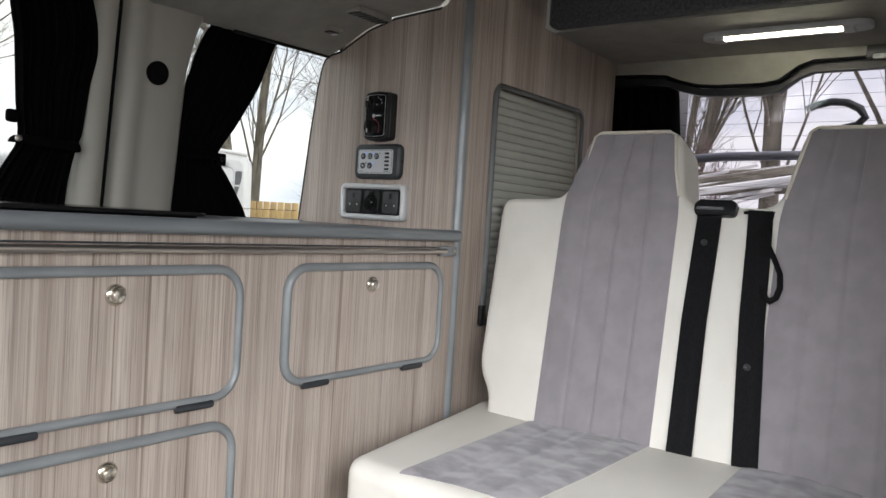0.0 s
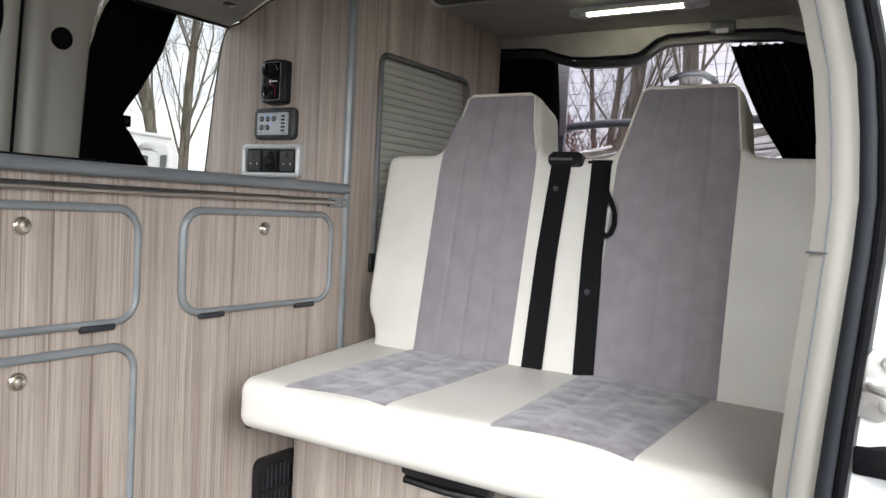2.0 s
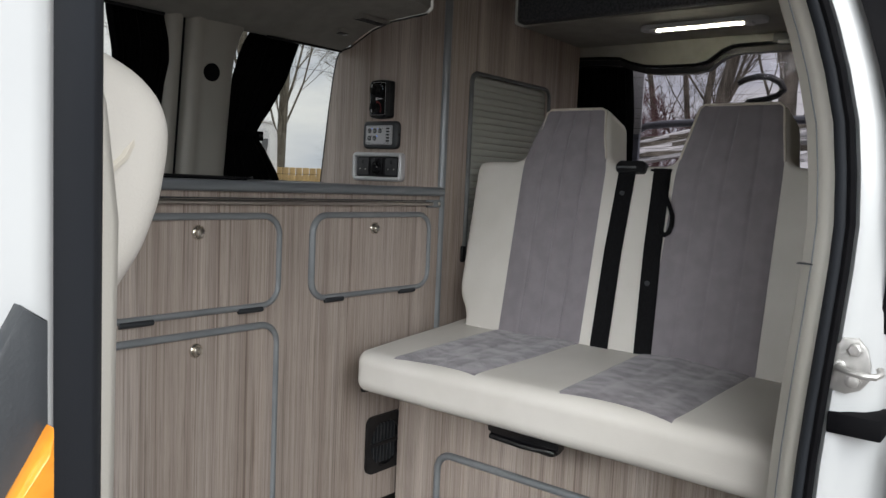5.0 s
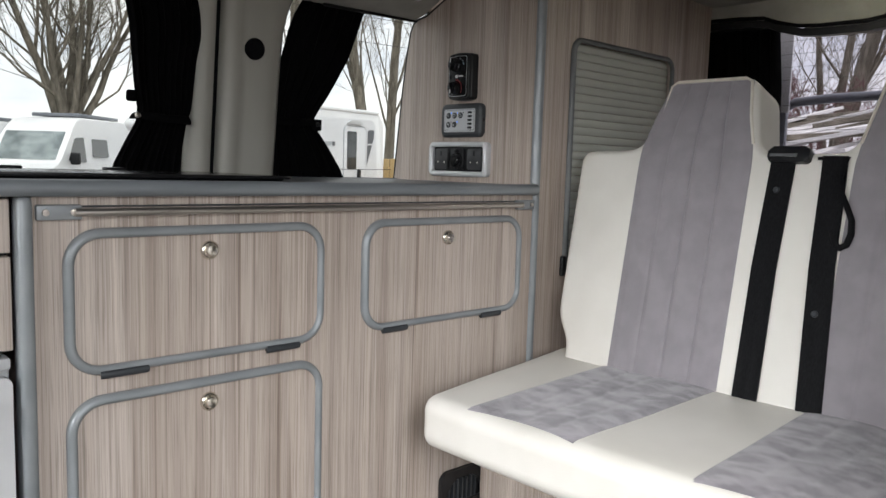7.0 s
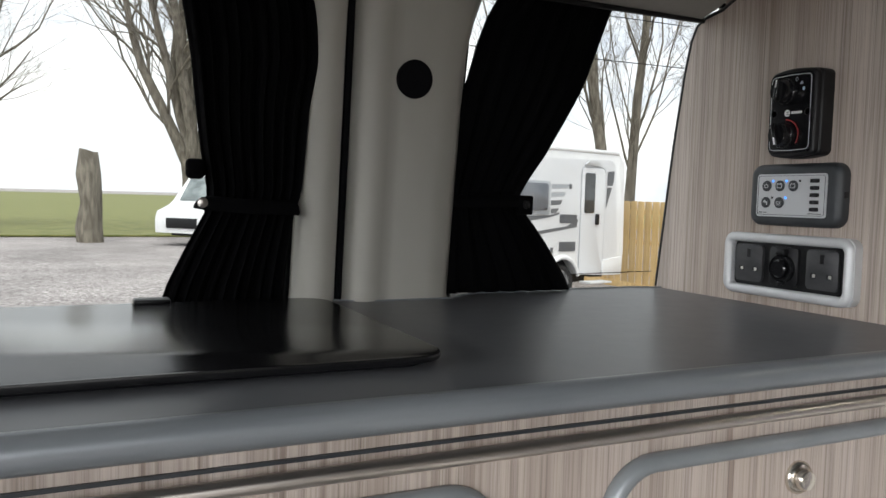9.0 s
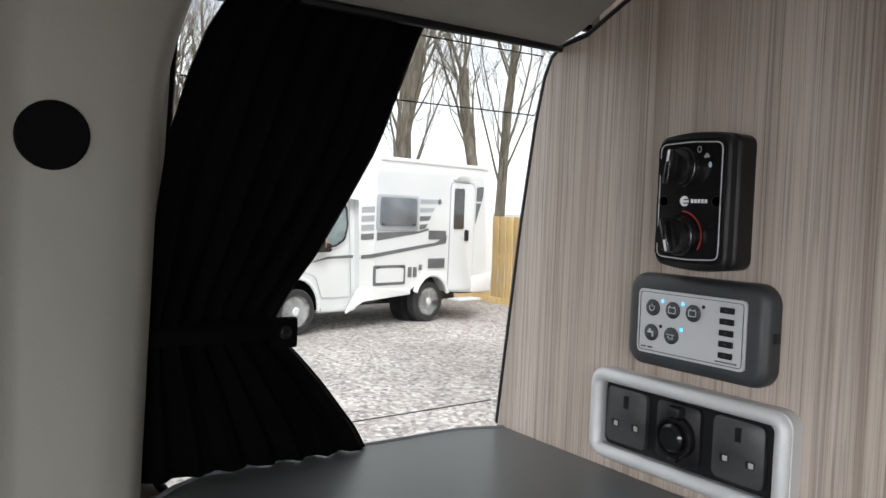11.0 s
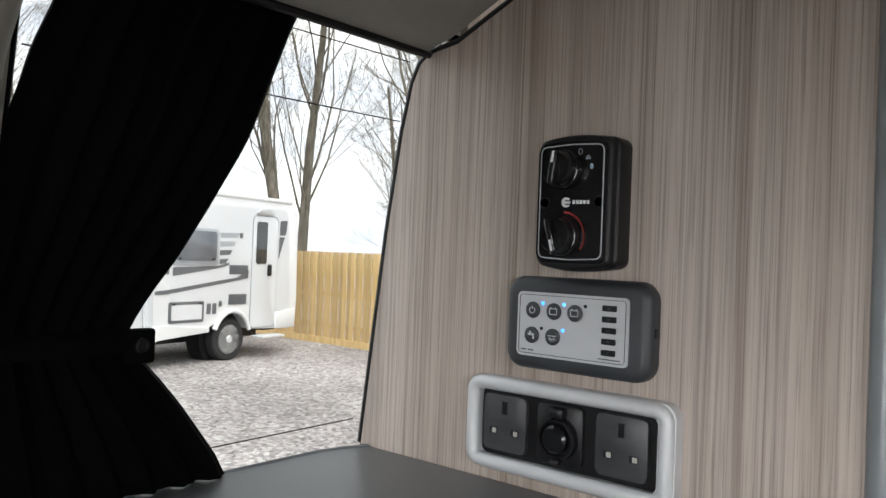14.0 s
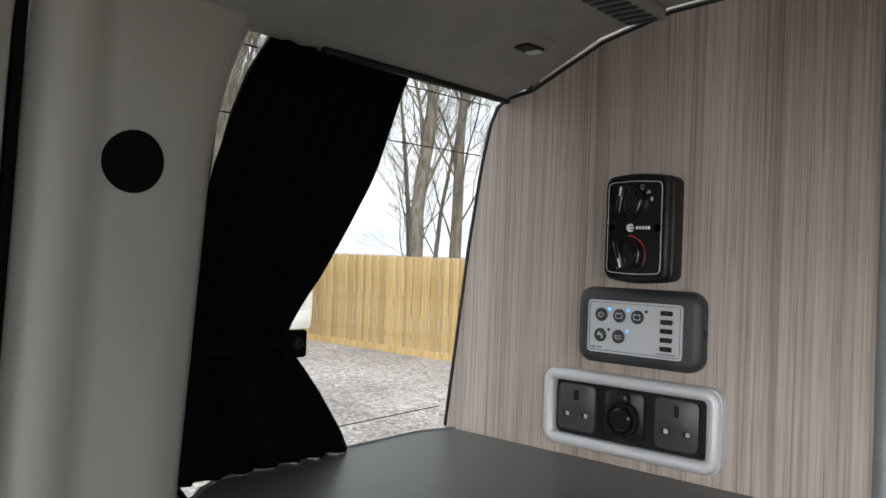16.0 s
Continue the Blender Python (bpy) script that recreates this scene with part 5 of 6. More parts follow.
def panel_fence():
    f = thing("fence", "new yellow larch board fence at the edge of the yard", "fence", (9.22, 9.0, GROUND))
    rng = random.Random(5)
    me = None
    for i in range(118):
        y = 2.2 + 0.108 * i
        if me is None:
            ob = part("board", box(-0.011, 0.011, -0.052, 0.052, 0.0, 1.70, 0.003, 1), FENCE, f)
            me = ob.data
        else:
            ob = new("board", me)
            ob.parent = f
            ob.matrix_parent_inverse = Matrix.Translation(-f.location)
        ob.matrix_basis = pose(9.20 + (0.028 if i % 2 else 0.0), y, GROUND + 0.05 + rng.uniform(-0.004, 0.004), 0, 0, rng.uniform(-0.8, 0.8))
    part("gravel_board", box(9.18, 9.24, 2.1, 15.0, GROUND, GROUND + 0.12), FENCE, f)
    for z in (0.3, 0.9, 1.5):
        part("rail", box(9.24, 9.29, 2.1, 15.0, GROUND + z, GROUND + z + 0.08), FENCE, f)


panel_fence()


def wheel(parent, x, y, z, r):
    w = part("wheel", lathe([(r * 0.66, -0.10), (r * 0.92, -0.10), (r, -0.07), (r, 0.07), (r * 0.92, 0.10), (r * 0.66, 0.10)], 32, lambda a, b, h: (x + a, y + h, z + b)), TYRE, parent)
    hub = bmesh.new()
    for i in range(9):
        a = 2 * math.pi * i / 9
        ca_, sa = math.cos(a), math.sin(a)
        got = box(-0.040, 0.040, -0.012, 0.012, 0.04, r * 0.64, 0.006, 1)
        for v in got.verts:
            q = v.co.copy()
            v.co = (x + q.x * ca_ + q.z * sa, y - 0.088 + q.y, z - q.x * sa + q.z * ca_)
        me = bpy.data.meshes.new("t")
        got.to_mesh(me)
        got.free()
        hub.from_mesh(me)
        bpy.data.meshes.remove(me)
    part("spokes", hub, ALLOY, w)
    part("rim", lathe([(r * 0.68, -0.10), (r * 0.68, -0.085), (r * 0.60, -0.085), (r * 0.60, -0.10)], 32, lambda a, b, h: (x + a, y + h, z + b)), ALLOY, w)
    part("disc", lathe([(r * 0.6, -0.06), (0.02, -0.06)], 24, lambda a, b, h: (x + a, y + h, z + b)), BLACK, w)
    part("hub_cap", lathe([(0.06, -0.10), (0.05, -0.112), (0.01, -0.112)], 16, lambda a, b, h: (x + a, y + h, z + b)), ALLOY, w)


def motorhome(label):
    """A low-profile coachbuilt motorhome, nose towards -x, near side on y = 0, on z = 0."""
    m = thing("motorhome", label, "motorhome", (0, 0, 0), "parked motorhomes")
    coach = [(1.20, 0.46), (2.30, 0.52), (2.46, 0.60), (2.58, 0.74), (2.86, 0.81), (3.13, 0.74), (3.25, 0.60), (3.29, 0.48), (4.36, 0.44), (4.47, 0.62), (4.50, 0.85), (4.46, 2.36), (4.40, 2.50), (4.28, 2.575), (1.75, 2.585), (1.35, 2.565), (0.90, 2.50), (0.42, 2.39), (0.12, 2.24), (0.10, 2.12), (0.30, 2.00), (0.82, 1.95), (1.20, 1.97)]
    part("coach_body", prism(arc_pts(coach, 0.06, 3), 2.15, lambda u, v, w: (u, w, v), 0.035, 3), PAINT2, m)
    part("side_panel", prism(arc_pts([(1.53, 0.60), (1.53, 2.40), (4.10, 2.45), (4.20, 2.36), (4.32, 0.80), (3.84, 0.70), (3.84, 0.55), (3.34, 0.55), (3.20, 0.90), (2.50, 0.90), (2.30, 0.62)], 0.07, 4), 0.006, lambda u, v, w: (u, -w, v), 0.002, 1), COACHPANEL, m, "pale grey side panel with white surround")
    part("rear_skirt", prism(arc_pts([(3.90, 0.45), (3.90, 0.72), (4.46, 0.78), (4.44, 0.45)], 0.05, 3), 0.03, lambda u, v, w: (u, -w, v), 0.012, 2), PAINT2, m)
    part("sill_skirt", prism(arc_pts([(0.95, 0.26), (1.30, 0.42), (2.34, 0.48), (2.34, 0.56), (1.45, 0.62), (1.20, 0.62)], 0.02, 3), 0.05, lambda u, v, w: (u, 0.02 - w, v), 0.012, 2), PAINT2, m)
    part("wheel_arch", tube([(2.86 + 0.42 * math.cos(radians(a)), -0.012, 0.36 + 0.43 * math.sin(radians(a))) for a in range(15, 171, 12)], 0.045, n=8, flat=0.8), PAINT2, m)
    cab = [(-0.78, 0.38), (-0.82, 0.70), (-0.74, 0.98), (-0.30, 1.16), (-0.06, 1.28), (0.42, 1.93), (0.62, 1.99), (1.24, 1.99), (1.24, 0.28), (0.47, 0.28), (0.47, 0.48), (0.40, 0.66), (0.26, 0.76), (0.06, 0.80), (-0.14, 0.76), (-0.28, 0.66), (-0.35, 0.48), (-0.37, 0.34)]
    part("cab", prism(arc_pts(cab, 0.05, 3), 1.95, lambda u, v, w: (u, 0.05 + w + 0.12 * max(0, v - 1.2) * (1 - w / 0.975), v), 0.05, 3), PAINT2, m)
    part("cab_arch_lip", tube([(0.05 + 0.42 * math.cos(radians(a)), 0.05, 0.36 + 0.45 * math.sin(radians(a))) for a in range(-5, 186, 12)], 0.028, n=8), PAINT2, m)
    part("windscreen", prism([(0.00, 1.28), (0.42, 1.88), (0.48, 1.88), (0.10, 1.24)], 1.6, lambda u, v, w: (u - 0.045, 0.22 + w, v + 0.03)), CABGLASS, m)
    part("bonnet_grille", box(-0.835, -0.79, 0.5, 1.6, 0.50, 0.75, 0.01), BLACK, m)

    def cab_side(off):
        return lambda u, v, w: (u, 0.044 + 0.12 * max(0, v - 1.2) - off - w, v)
    win_out = [(0.06, 1.20), (0.36, 1.63), (0.62, 1.82), (0.92, 1.88), (1.03, 1.84), (1.04, 1.55), (0.96, 1.34), (0.76, 1.24), (0.28, 1.18)]
    cw = part("cab_window", prism(arc_pts(win_out, 0.05, 4), 0.012, cab_side(0.0)), BLACK, m, "black-edged cab door window")
    part("cab_pane", prism(arc_pts([(0.56 + (u - 0.56) * 0.90, 1.52 + (v - 1.52) * 0.90) for u, v in win_out], 0.05, 4), 0.010, cab_side(0.011)), CABGLASS, cw)
    part("window_post", prism([(0.42, 1.22), (0.46, 1.22), (0.52, 1.74), (0.48, 1.72)], 0.010, cab_side(0.020)), BLACK, cw)
    part("cab_door_gap", tube([(u, 0.046 + 0.12 * max(0, v - 1.2), v) for u, v in arc_pts([(0.00, 1.22), (0.30, 1.66), (0.60, 1.90), (1.08, 1.93), (1.10, 0.50), (0.52, 0.50), (0.40, 0.82), (0.02, 0.92)], 0.06, 3)], 0.006, True, 5), MARKPALE, m)
    mir = part("mirror", box(0.22, 0.40, -0.20, 0.02, 1.20, 1.50, 0.05, 3), BLACK, m)
    part("mirror_foot", box(0.36, 0.62, -0.06, 0.08, 1.17, 1.30, 0.03, 2), BLACK, mir)
    part("mirror_lamp", box(0.395, 0.41, -0.17, -0.10, 1.24, 1.38, 0.006), ORANGE, mir)
    for x in (0.05, 2.67):
        wheel(m, x, 0.14, 0.335, 0.335)
        part("well", lathe([(0.44, 0.14), (0.44, 0.42), (0.02, 0.42)], 24, lambda a, b, h, x=x: (x + a, h + 0.10, 0.36 + b)), BLACK, m)
    part("headlamp", prism(arc_pts([(-0.74, 0.95), (-0.36, 1.08), (-0.42, 0.92), (-0.72, 0.80)], 0.04), 0.02, lambda u, v, w: (u, 0.045 - w + 0.015, v)), TINT, m)
    win = part("window", prism(rounded(1.54, 2.48, 1.49, 2.04, 0.05), 0.025, lambda u, v, w: (u, -w, v), 0.006, 2), MARKPALE, m, "grey-framed hinged caravan window")
    part("acrylic", prism(rounded(1.60, 2.42, 1.56, 2.00, 0.05), 0.015, lambda u, v, w: (u, -0.024 - w, v), 0.005, 2), TINT, win)
    for x in (1.66, 2.36):
        part("window_catch", box(x - 0.03, x + 0.03, -0.046, -0.036, 1.575, 1.60, 0.004), BLACK, win)
    dr = part("door", prism(rounded(3.28, 3.90, 0.50, 2.30, 0.09), 0.014, lambda u, v, w: (u, -0.006 - w, v), 0.005, 2), COACHPANEL, m)
    part("door_glass", prism(rounded(3.36, 3.62, 1.53, 2.21, 0.03), 0.012, lambda u, v, w: (u, -0.020 - w, v), 0.003, 1), DARKGLASS, dr)
    part("door_handle", box(3.65, 3.74, -0.060, -0.018, 1.33, 1.52, 0.018, 3), BLACK, dr)
    part("door_gap", tube([(u, -0.010, v) for u, v in rounded(3.27, 3.91, 0.49, 2.31, 0.09)], 0.007, True, 6), MARKPALE, m)
    part("awning_light", prism(arc_pts([(3.32, 2.34), (3.45, 2.42), (3.66, 2.42), (3.80, 2.34)], 0.05, 4), 0.045, lambda u, v, w: (u, -w, v), 0.012, 2), PANELGREY, m)
    for x0, x1, z0, z1 in ((2.75, 3.18, 1.355, 1.50), (2.76, 3.17, 0.885, 1.045)):
        vent = part("fridge_vent", prism(rounded(x0, x1, z0, z1, 0.012), 0.014, lambda u, q, w: (u, -w, q)), MARK, m)
        for i in range(5):
            part("louvre", box(x0 + 0.02, x1 - 0.02, -0.022, -0.012, z0 + 0.012 + 0.026 * i, z0 + 0.024 + 0.026 * i), TINT, vent)
    hatch = part("locker_door", prism(rounded(1.51, 2.22, 0.645, 0.955, 0.03), 0.014, lambda u, v, w: (u, -w, v)), MARK, m)
    part("locker_skin", prism(rounded(1.56, 2.17, 0.690, 0.910, 0.025), 0.008, lambda u, v, w: (u, -0.013 - w, v), 0.002, 1), COACHPANEL, hatch)
    for x in (1.60, 2.13):
        part("locker_latch", box(x - 0.025, x + 0.025, -0.028, -0.018, 0.905, 0.935, 0.004), BLACK, hatch)
    for x0, x1, z0, z1 in ((2.28, 2.37, 0.755, 0.915), (2.40, 2.49, 0.755, 0.915), (2.54, 2.61, 0.86, 0.95)):
        part("service_port", box(x0, x1, -0.016, 0.0, z0, z1, 0.008), MARK, m)
    part("stripe", prism([(1.24, 1.065), (1.46, 1.07), (2.58, 1.21), (3.19, 1.29), (3.22, 1.43), (2.92, 1.30), (2.57, 1.265), (1.46, 1.13), (1.24, 1.115)], 0.003, lambda u, v, w: (u, -w - 0.0075, v)), MARK, m)
    part("cab_stripe", prism([(0.22, 1.00), (0.62, 1.065), (1.12, 1.075), (1.12, 1.12), (0.62, 1.10)], 0.003, lambda u, v, w: (u, 0.048 - w, v)), MARK, m)
    for i in range(4):
        z = 1.34 + 0.135 * i
        part("decal", prism([(1.23, z), (1.50, z + 0.015), (1.50, z + 0.105), (1.23, z + 0.09)], 0.003, lambda u, v, w: (u, -w - 0.0075 if u > 1.5 else -w - 0.001, v)), MARKPALE if i else MARK, m)
        part("decal", prism([(2.52, z + 0.17), (2.66 + 0.085 * i, z + 0.185), (2.72 + 0.085 * i, z + 0.26), (2.52, z + 0.25)], 0.003, lambda u, v, w: (u, -w - 0.0075, v)), MARK if i < 2 else MARKPALE, m)
    part("decal", prism([(1.56, 1.33), (2.50, 1.45), (2.74, 1.50), (2.74, 1.54), (2.50, 1.485), (1.56, 1.455)], 0.003, lambda u, v, w: (u, -w - 0.0075, v)), MARK, m)
    part("marker_lamp", box(2.96, 3.02, -0.03, -0.006, 1.93, 2.01, 0.008), MARK, m)
    part("decal", prism(arc_pts([(3.97, 2.25), (4.16, 2.27), (4.15, 2.10), (3.95, 1.60)], 0.03, 3), 0.003, lambda u, v, w: (u, -w - 0.0075, v)), MARK, m)
    part("decal", box(3.96, 4.14, -0.0118, -0.0105, 1.98, 2.01), COACHPANEL, m)
    part("awning_case", box(1.60, 4.30, -0.02, 0.10, 2.545, 2.62, 0.03, 3), PAINT2, m)
    part("roof_light", box(2.0, 2.6, 0.7, 1.3, 2.55, 2.70, 0.05), PANELGREY, m)
    part("step", box(3.32, 3.90, -0.26, 0.0, 0.34, 0.375, 0.01), ALLOY, m)
    part("tow_bar", box(4.2, 4.55, 0.5, 1.6, 0.36, 0.42, 0.01), BLACK, m)
    part("underside", box(-0.5, 4.1, 0.55, 1.9, 0.28, 0.5), BLACK, m)
    # the body is a short one: everything but the wheels is drawn in along its length
    for ob in m.children_recursive:
        if not ob.name.startswith(("wheel", "well", "spokes", "rim", "disc", "hub_cap")) or ob.name.startswith("wheel_arch"):
            for v in ob.data.vertices:
                v.co.x *= 0.933
    return m


mh = motorhome("white low-profile motorhome with grey stripes parked on gravel")
mh.matrix_basis = pose(3.85, 9.675, GROUND, 0, 0.16, 11.4)


def panel_van(label):
    """A white high-roof panel van conversion, nose towards -x, near side on y = 0."""
    m = thing("campervan", label, "campervan", (0, 0, 0), "parked motorhomes")
    side = [(-0.85, 0.40), (-0.88, 0.80), (-0.78, 1.05), (-0.20, 1.24), (0.0, 1.32), (0.62, 2.16), (0.95, 2.42), (1.25, 2.50), (4.9, 2.52), (5.0, 2.40), (5.02, 0.45), (4.3, 0.40), (4.2, 0.66), (3.9, 0.78), (3.6, 0.66), (3.5, 0.40), (0.46, 0.40), (0.36, 0.66), (0.06, 0.80), (-0.26, 0.66), (-0.36, 0.42)]
    part("body", prism(side, 2.05, lambda u, v, w: (u, w + 0.10 * max(0, v - 1.2) * (1 - w / 1.025), v), 0.06, 3), PAINT2, m)
    part("windscreen", prism([(0.04, 1.34), (0.60, 2.08), (0.68, 2.08), (0.16, 1.30)], 1.62, lambda u, v, w: (u - 0.03, 0.22 + w, v + 0.02)), CABGLASS, m)
    part("cab_window", prism(arc_pts([(0.30, 1.34), (0.72, 1.94), (1.20, 1.98), (1.22, 1.30)], 0.06), 0.015, lambda u, v, w: (u, 0.012 + 0.10 * max(0, v - 1.2) - w, v)), DARKGLASS, m)
    part("side_window", prism(rounded(1.6, 2.5, 1.45, 1.95, 0.06), 0.015, lambda u, v, w: (u, 0.012 + 0.10 * max(0, v - 1.2) - w, v)), DARKGLASS, m)
    part("mirror", box(0.36, 0.52, -0.22, 0.02, 1.24, 1.56, 0.05, 3), BLACK, m)
    part("headlamp", prism(arc_pts([(-0.80, 1.0), (-0.40, 1.16), (-0.44, 1.0), (-0.78, 0.86)], 0.04), 0.02, lambda u, v, w: (u, 0.01 - w, v)), TINT, m)
    part("grille", box(-0.90, -0.86, 0.5, 1.6, 0.55, 0.85, 0.01), BLACK, m)
    part("roof_rack", box(1.5, 3.8, 0.35, 1.7, 2.54, 2.64, 0.03), TINT, m)
    for x in (0.05, 3.9):
        wheel(m, x, 0.11, 0.34, 0.335)
    part("underside", box(-0.4, 4.8, 0.3, 1.8, 0.30, 0.45), BLACK, m)
    return m


v1 = panel_van("white high-roof campervan parked on the far side of the yard")
v1.matrix_basis = pose(3.55, 24.3, GROUND, 0, 0, 44) @ Matrix.Scale(1.05, 4)
copy_thing(v1, pose(5.75, 22.2, GROUND, 0, 0, 44) @ Matrix.Scale(1.05, 4))


# ---- trees ----
def tree_mesh(seed, height, spread, counts, trunks=1, base_r=0.22, fork=1.0, limb_r=(0.18, 0.36), limb_len=(0.28, 0.56), low=0.14):
    """A bare tree: limbs fork along their length, each level finer; counts gives the forks on a limb of each level.
    fork is the trunk's share of the height; limb_r and limb_len size the main limbs against the trunk and the height."""
    rng = random.Random(seed)
    verts, faces = [], []
    levels = len(counts)

    def limb(p, d, length, r, level):
        last = level == levels
        steps = 7 if level == 0 else (6 if level == 1 else (5 if level < 3 else (2 if level < levels else 1)))
        n = 10 if level == 0 else (7 if level == 1 else (4 if level == 2 else 3))
        up = d.orthogonal().normalized()
        forks = [] if last else sorted((rng.uniform(low, 0.99) if level == 0 else rng.uniform(0.15, 1.0)) for _ in range(counts[level]))
        ring0, nodes = None, []
        for i in range(steps + 1):
            f = i / steps
            rr = r * (1 - ((0.62 if fork == 1.0 else 0.22) if level == 0 else 0.68 if level < 3 else 0.75) * f)
            if level == 0 and i == 0:
                rr *= 1.35
            side = d.cross(up).normalized()
            up = side.cross(d).normalized()
            idx = len(verts)
            for j in range(n):
                a = 2 * math.pi * j / n
                k = 1 + (0.10 * math.sin(3 * a + 2.1 * i + seed) if level == 0 else 0)
                verts.append(p + rr * k * (math.cos(a) * up + math.sin(a) * side))
            if ring0 is not None:
                for j in range(n):
                    faces.append((ring0 + j, ring0 + (j + 1) % n, idx + (j + 1) % n, idx + j))
            ring0 = idx
            nodes.append((p.copy(), d.copy(), rr))
            if i < steps:
                p = p + d * (length / steps)
                wob = 0.07 if level == 0 else 0.16 if level == 1 else 0.27
                d = (d + Vector((rng.uniform(-wob, wob), rng.uniform(-wob, wob), rng.uniform(-wob, wob) + (0.10 if level else 0.04)))).normalized()
        for f in forks:
            i = min(int(f * steps), steps - 1)
            g = f * steps - i
            q = nodes[i][0].lerp(nodes[i + 1][0], g)
            dd, rr = nodes[i][1], nodes[i][2] * (1 - g) + nodes[i + 1][2] * g
            ax = Vector((rng.uniform(-1, 1), rng.uniform(-1, 1), rng.uniform(-0.3, 0.7)))
            ax = (ax - dd * ax.dot(dd)).normalized()
            tilt = rng.uniform(0.40, 0.90) * spread * (0.72 if level == 0 and fork < 1.0 else 1.0)
            nd = (dd * math.cos(tilt) + ax * math.sin(tilt)).normalized()
            if level == 0:
                limb(q, nd, height * rng.uniform(*limb_len) * (1.2 - 0.5 * f), rr * rng.uniform(*limb_r), 1)
            else:
                limb(q, nd, length * (rng.uniform(0.36, 0.66) if level < 2 else rng.uniform(0.46, 0.78)) * (1.2 - 0.5 * f), max(0.006, rr * rng.uniform(0.34, 0.58)), level + 1)

    for t in range(trunks):
        d0 = Vector((rng.uniform(-0.10, 0.10) * trunks * 0.6, rng.uniform(-0.10, 0.10) * trunks * 0.6, 1)).normalized()
        limb(Vector((0.3 * t * (1 if t % 2 else -1), 0.2 * t, -0.1)), d0, height * fork * rng.uniform(0.76, 0.9), base_r * (1 if t == 0 else 0.8), 0)
    me = bpy.data.meshes.new("tree")
    me.from_pydata(verts, [], faces)
    me.shade_smooth()
    return me


# an old tree that splits low into heavy limbs, two tall slender ones, and a many-stemmed one
TREES = [tree_mesh(11, 15, 0.85, (8, 10, 6, 3, 2), 1, 0.42, 0.27, (0.42, 0.66), (0.52, 0.80), 0.55), tree_mesh(23, 13, 0.75, (15, 6, 4, 3), 1, 0.18), tree_mesh(52, 14, 0.80, (6, 8, 5, 3), 1, 0.22, 0.60, (0.30, 0.50), (0.32, 0.52), 0.35), tree_mesh(37, 10, 0.9, (9, 6, 4, 3), 3, 0.13)]
for me in TREES:
    me.materials.append(BARK)


def tree(x, y, k, size, turn):
    t = new("tree", TREES[k])
    t.matrix_basis = pose(x, y, GROUND, 0, 0, turn) @ Matrix.Diagonal((size, size, size, 1))
    tagged(t, "leafless grey-brown deciduous tree with fine bare twigs", "tree", "bare trees round the yard")


for row in ((10.1, 18.0, 2, 0.95, 20), (11.8, 19.4, 1, 1.0, 80), (14.2, 18.8, 2, 0.9, 200), (15.9, 20.3, 1, 1.1, 300), (15.3, 14.9, 2, 1.0, 110), (16.8, 14.7, 1, 1.1, 10), (20.6, 20.0, 3, 1.0, 150),
            (3.3, 30.9, 0, 1.1, 170), (8.2, 30.2, 0, 0.85, 60), (-5.5, 36.0, 0, 1.0, 250), (16.2, 5.4, 2, 0.8, 40), (15.6, 3.2, 1, 1.2, 130), (15.8, 0.9, 2, 0.9, 250), (15.0, -7.5, 3, 1.1, 220), (20.0, 7.0, 3, 1.1, 310), (21.0, -1.5, 1, 1.2, 75)):
    tree(*row)

bush_me = tree_mesh(71, 3.6, 1.15, (8, 6, 5, 4), 4, 0.035)
bush_me.materials.append(TWIG)
bush = new("shrub", bush_me)
bush.matrix_basis = pose(9.2, 3.0, GROUND, 0, 0, 0) @ Matrix.Diagonal((0.75, 0.75, 0.85, 1))
tagged(bush, "reddish leafless shrub behind the van", "shrub")

stump = thing("tree_stump", "tall broken tree stump at the field edge", "tree stump", (-0.40, 27.0, GROUND))
bm = tube([(-0.38, 27.0, GROUND - 0.1), (-0.40, 27.0, GROUND + 0.5), (-0.37, 27.0, GROUND + 1.3), (-0.44, 27.0, GROUND + 2.2), (-0.40, 27.0, GROUND + 2.9)], 0.42, n=16, taper=0.72)
for v in bm.verts:
    v.co += Vector((noise.noise(v.co * 1.7), noise.noise(v.co * 1.7 + Vector((9, 0, 0))), 0.8 * noise.noise(v.co * 2.5) if v.co.z > 2.2 else 0)) * 0.18
part("trunk", bm, BARK, stump)

# ---- behind the tailgate: carrier and timber ----
rack = thing("cycle_carrier", "grey tubular cycle carrier on the tailgate", "cycle carrier", (1.05, -0.5, 0.8))
part("hoop", tube([(1.05, -0.085, 0.80), (1.05, -0.090, 1.02), (1.05, -0.098, 1.12), (1.05, -0.112, 1.155), (1.05, -0.145, 1.172), (1.05, -0.25, 1.180), (1.05, -0.60, 1.186), (1.05, -0.92, 1.186), (1.05, -0.97, 1.17), (1.05, -0.985, 1.12), (1.05, -0.99, 0.80)], 0.014, n=12), RACK, rack)
part("upright", box(1.032, 1.052, -0.125, -0.075, 0.80, 1.40, 0.004), RACK, rack)
part("upright_plate", box(1.022, 1.032, -0.135, -0.06, 1.14, 1.40, 0.002), SILVER, rack)
part("arm", tube([(1.0, -0.10, 0.82), (1.05, -0.10, 0.82)], 0.012), RACK, rack)
part("arm", tube([(1.0, -0.97, 0.82), (1.05, -0.97, 0.82)], 0.012), RACK, rack)
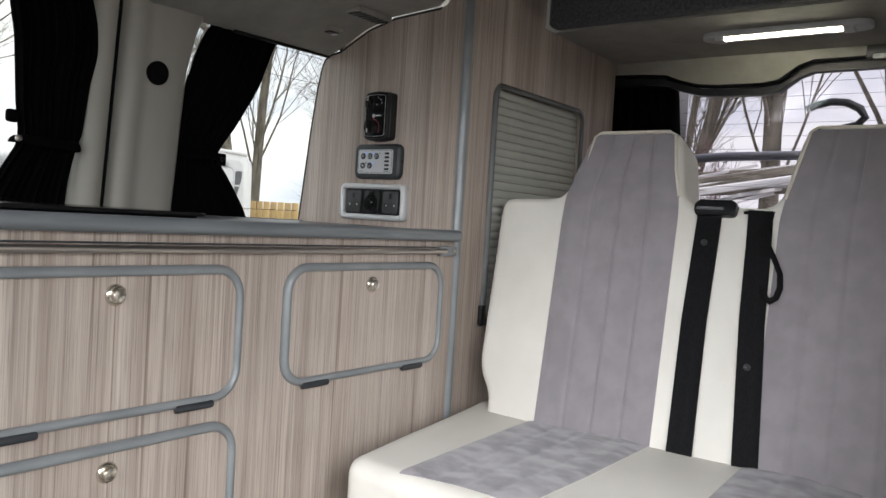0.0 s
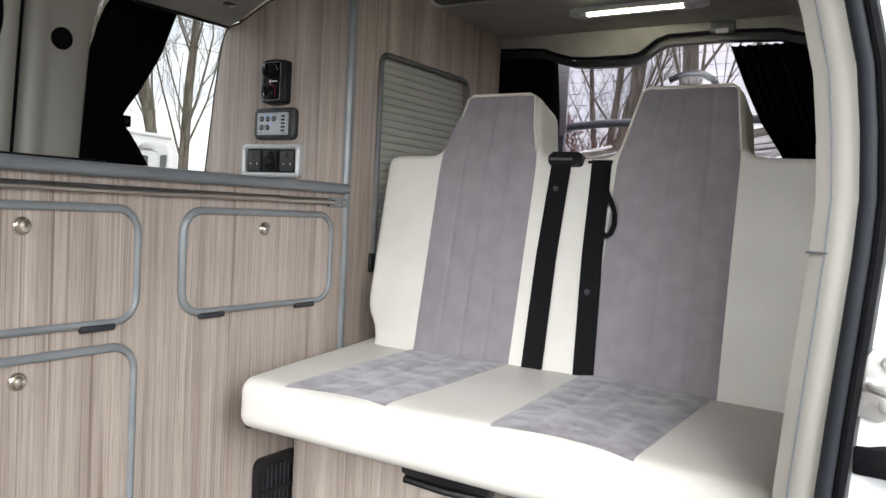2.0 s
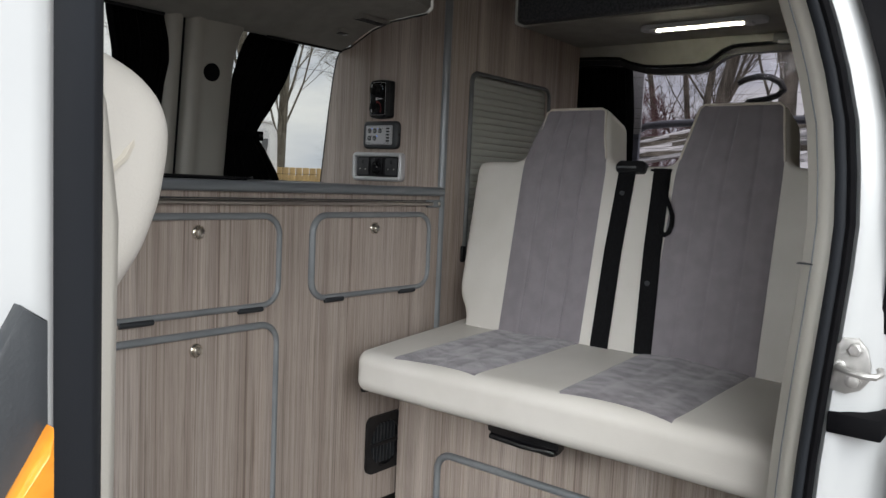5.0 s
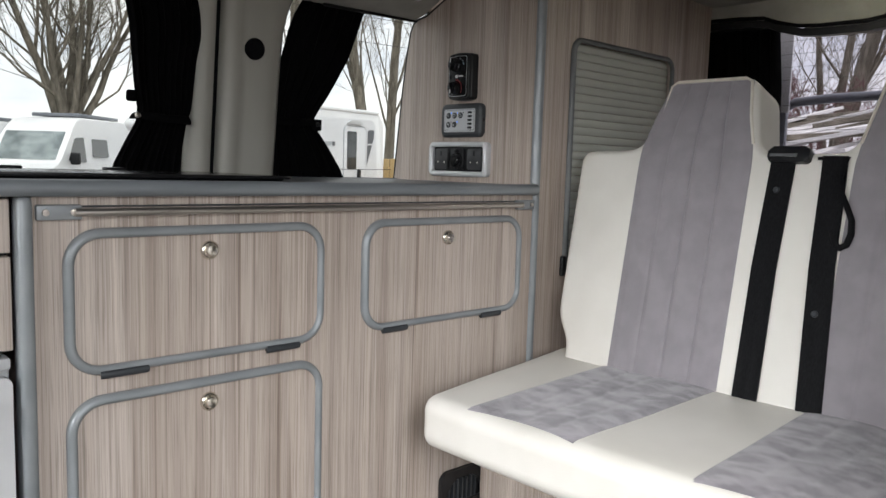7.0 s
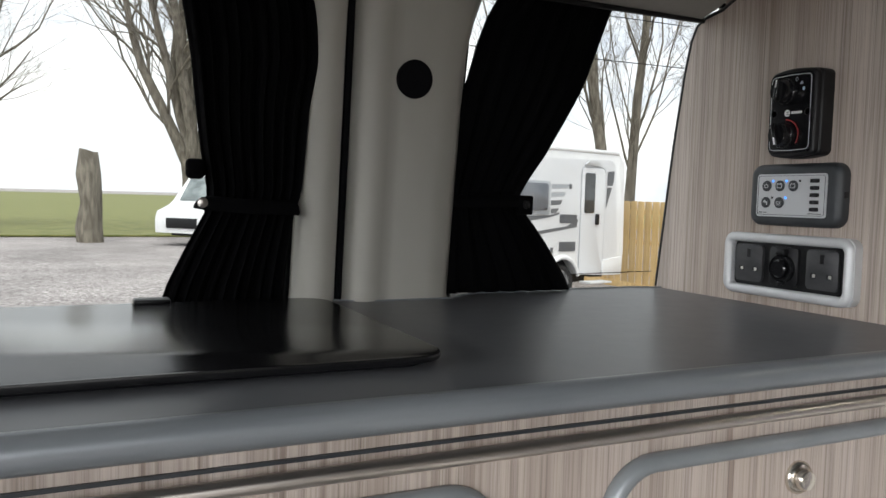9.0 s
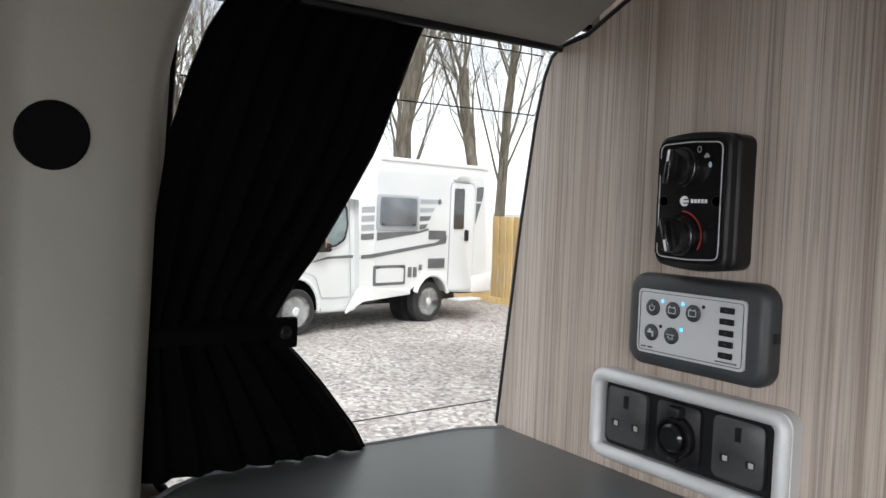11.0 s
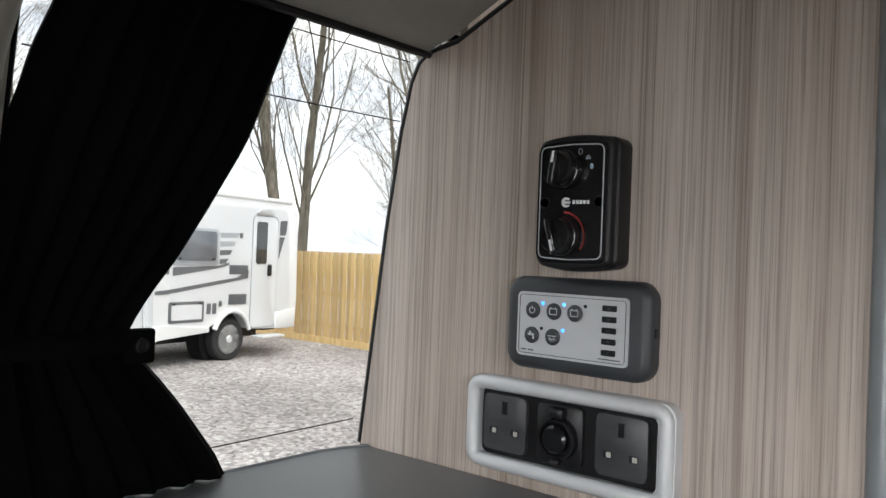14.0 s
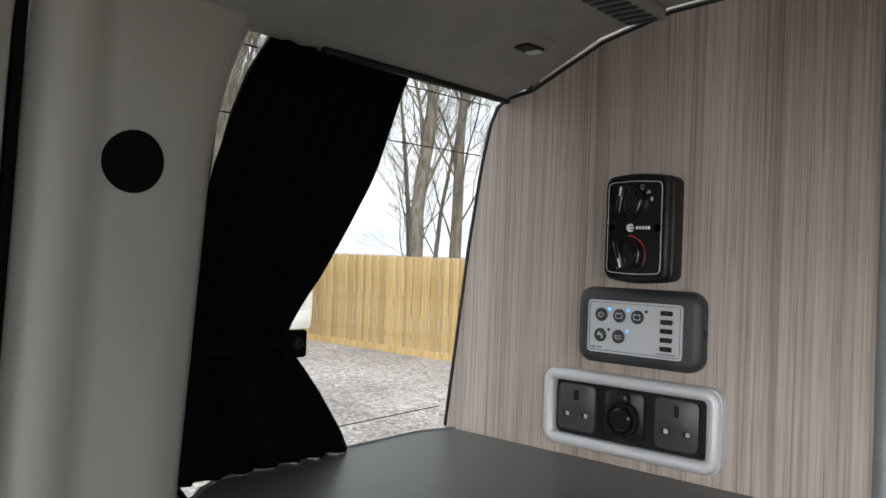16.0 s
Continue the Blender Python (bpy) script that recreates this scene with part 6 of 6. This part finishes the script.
part("clamp", tube([(1.05, -0.480, 1.318), (1.05, -0.505, 1.330), (1.05, -0.545, 1.338), (1.05, -0.585, 1.334), (1.05, -0.620, 1.315), (1.05, -0.634, 1.290), (1.05, -0.615, 1.270), (1.05, -0.57, 1.258), (1.05, -0.52, 1.252), (1.05, -0.50, 1.235), (1.05, -0.50, 1.19)], 0.013, n=10, flat=0.8), BLACK, rack, "black hooked clamp arm")

pile = thing("timber_pile", "heap of long pale weathered boards criss-crossed on trestles", "timber pile", (4.6, 0.7, GROUND))
rng = random.Random(9)
# two crossing layers of boards on a sloping rack, with open gaps between them
for i in range(13):
    k = i / 12
    ob = part("board", box(-0.075, 0.075, -1.9, 1.9, -0.012, 0.012, 0.003, 1), BOARD, pile)
    ob.matrix_basis = pose(3.55 + 2.2 * k, 0.70 + rng.uniform(-0.2, 0.2), 1.20 + 0.36 * k + rng.uniform(-0.012, 0.012), -7 + rng.uniform(-2.5, 2.5), -10 + rng.uniform(-5, 5), rng.uniform(-7, 7))
for i in range(11):
    k = i / 10
    ob = part("board", box(-0.085, 0.085, -1.5, 1.5, -0.012, 0.012, 0.003, 1), BOARD, pile)
    ob.matrix_basis = pose(4.55 + rng.uniform(-0.2, 0.2), -0.55 + 2.5 * k, 1.42 - 0.12 * (-0.55 + 2.5 * k) + rng.uniform(-0.01, 0.03), -12 + rng.uniform(-3, 3), 9 + rng.uniform(-3, 3), 62 + rng.uniform(-9, 9))
# dark bars added in place of the shade in the gaps between boards
for i in range(9):
    ob = part("batten", box(-0.018, 0.018, -1.6, 1.6, -0.018, 0.018, 0.004, 1), BARK, pile)
    ob.matrix_basis = pose(3.7 + 0.22 * i, 0.7 + rng.uniform(-0.3, 0.3), 1.225 + 0.036 * i, -7 + rng.uniform(-4, 4), 0, rng.uniform(-9, 9))
for y in (-0.5, 1.9):
    part("bearer", box(3.6, 5.7, y - 0.06, y + 0.06, GROUND + 1.62 - 0.12 * y, GROUND + 1.74 - 0.12 * y, 0.01), BARK, pile)
    for x in (3.8, 5.5):
        part("leg", box(x - 0.05, x + 0.05, y - 0.05, y + 0.05, GROUND, GROUND + 1.63 - 0.12 * y, 0.01), BARK, pile)
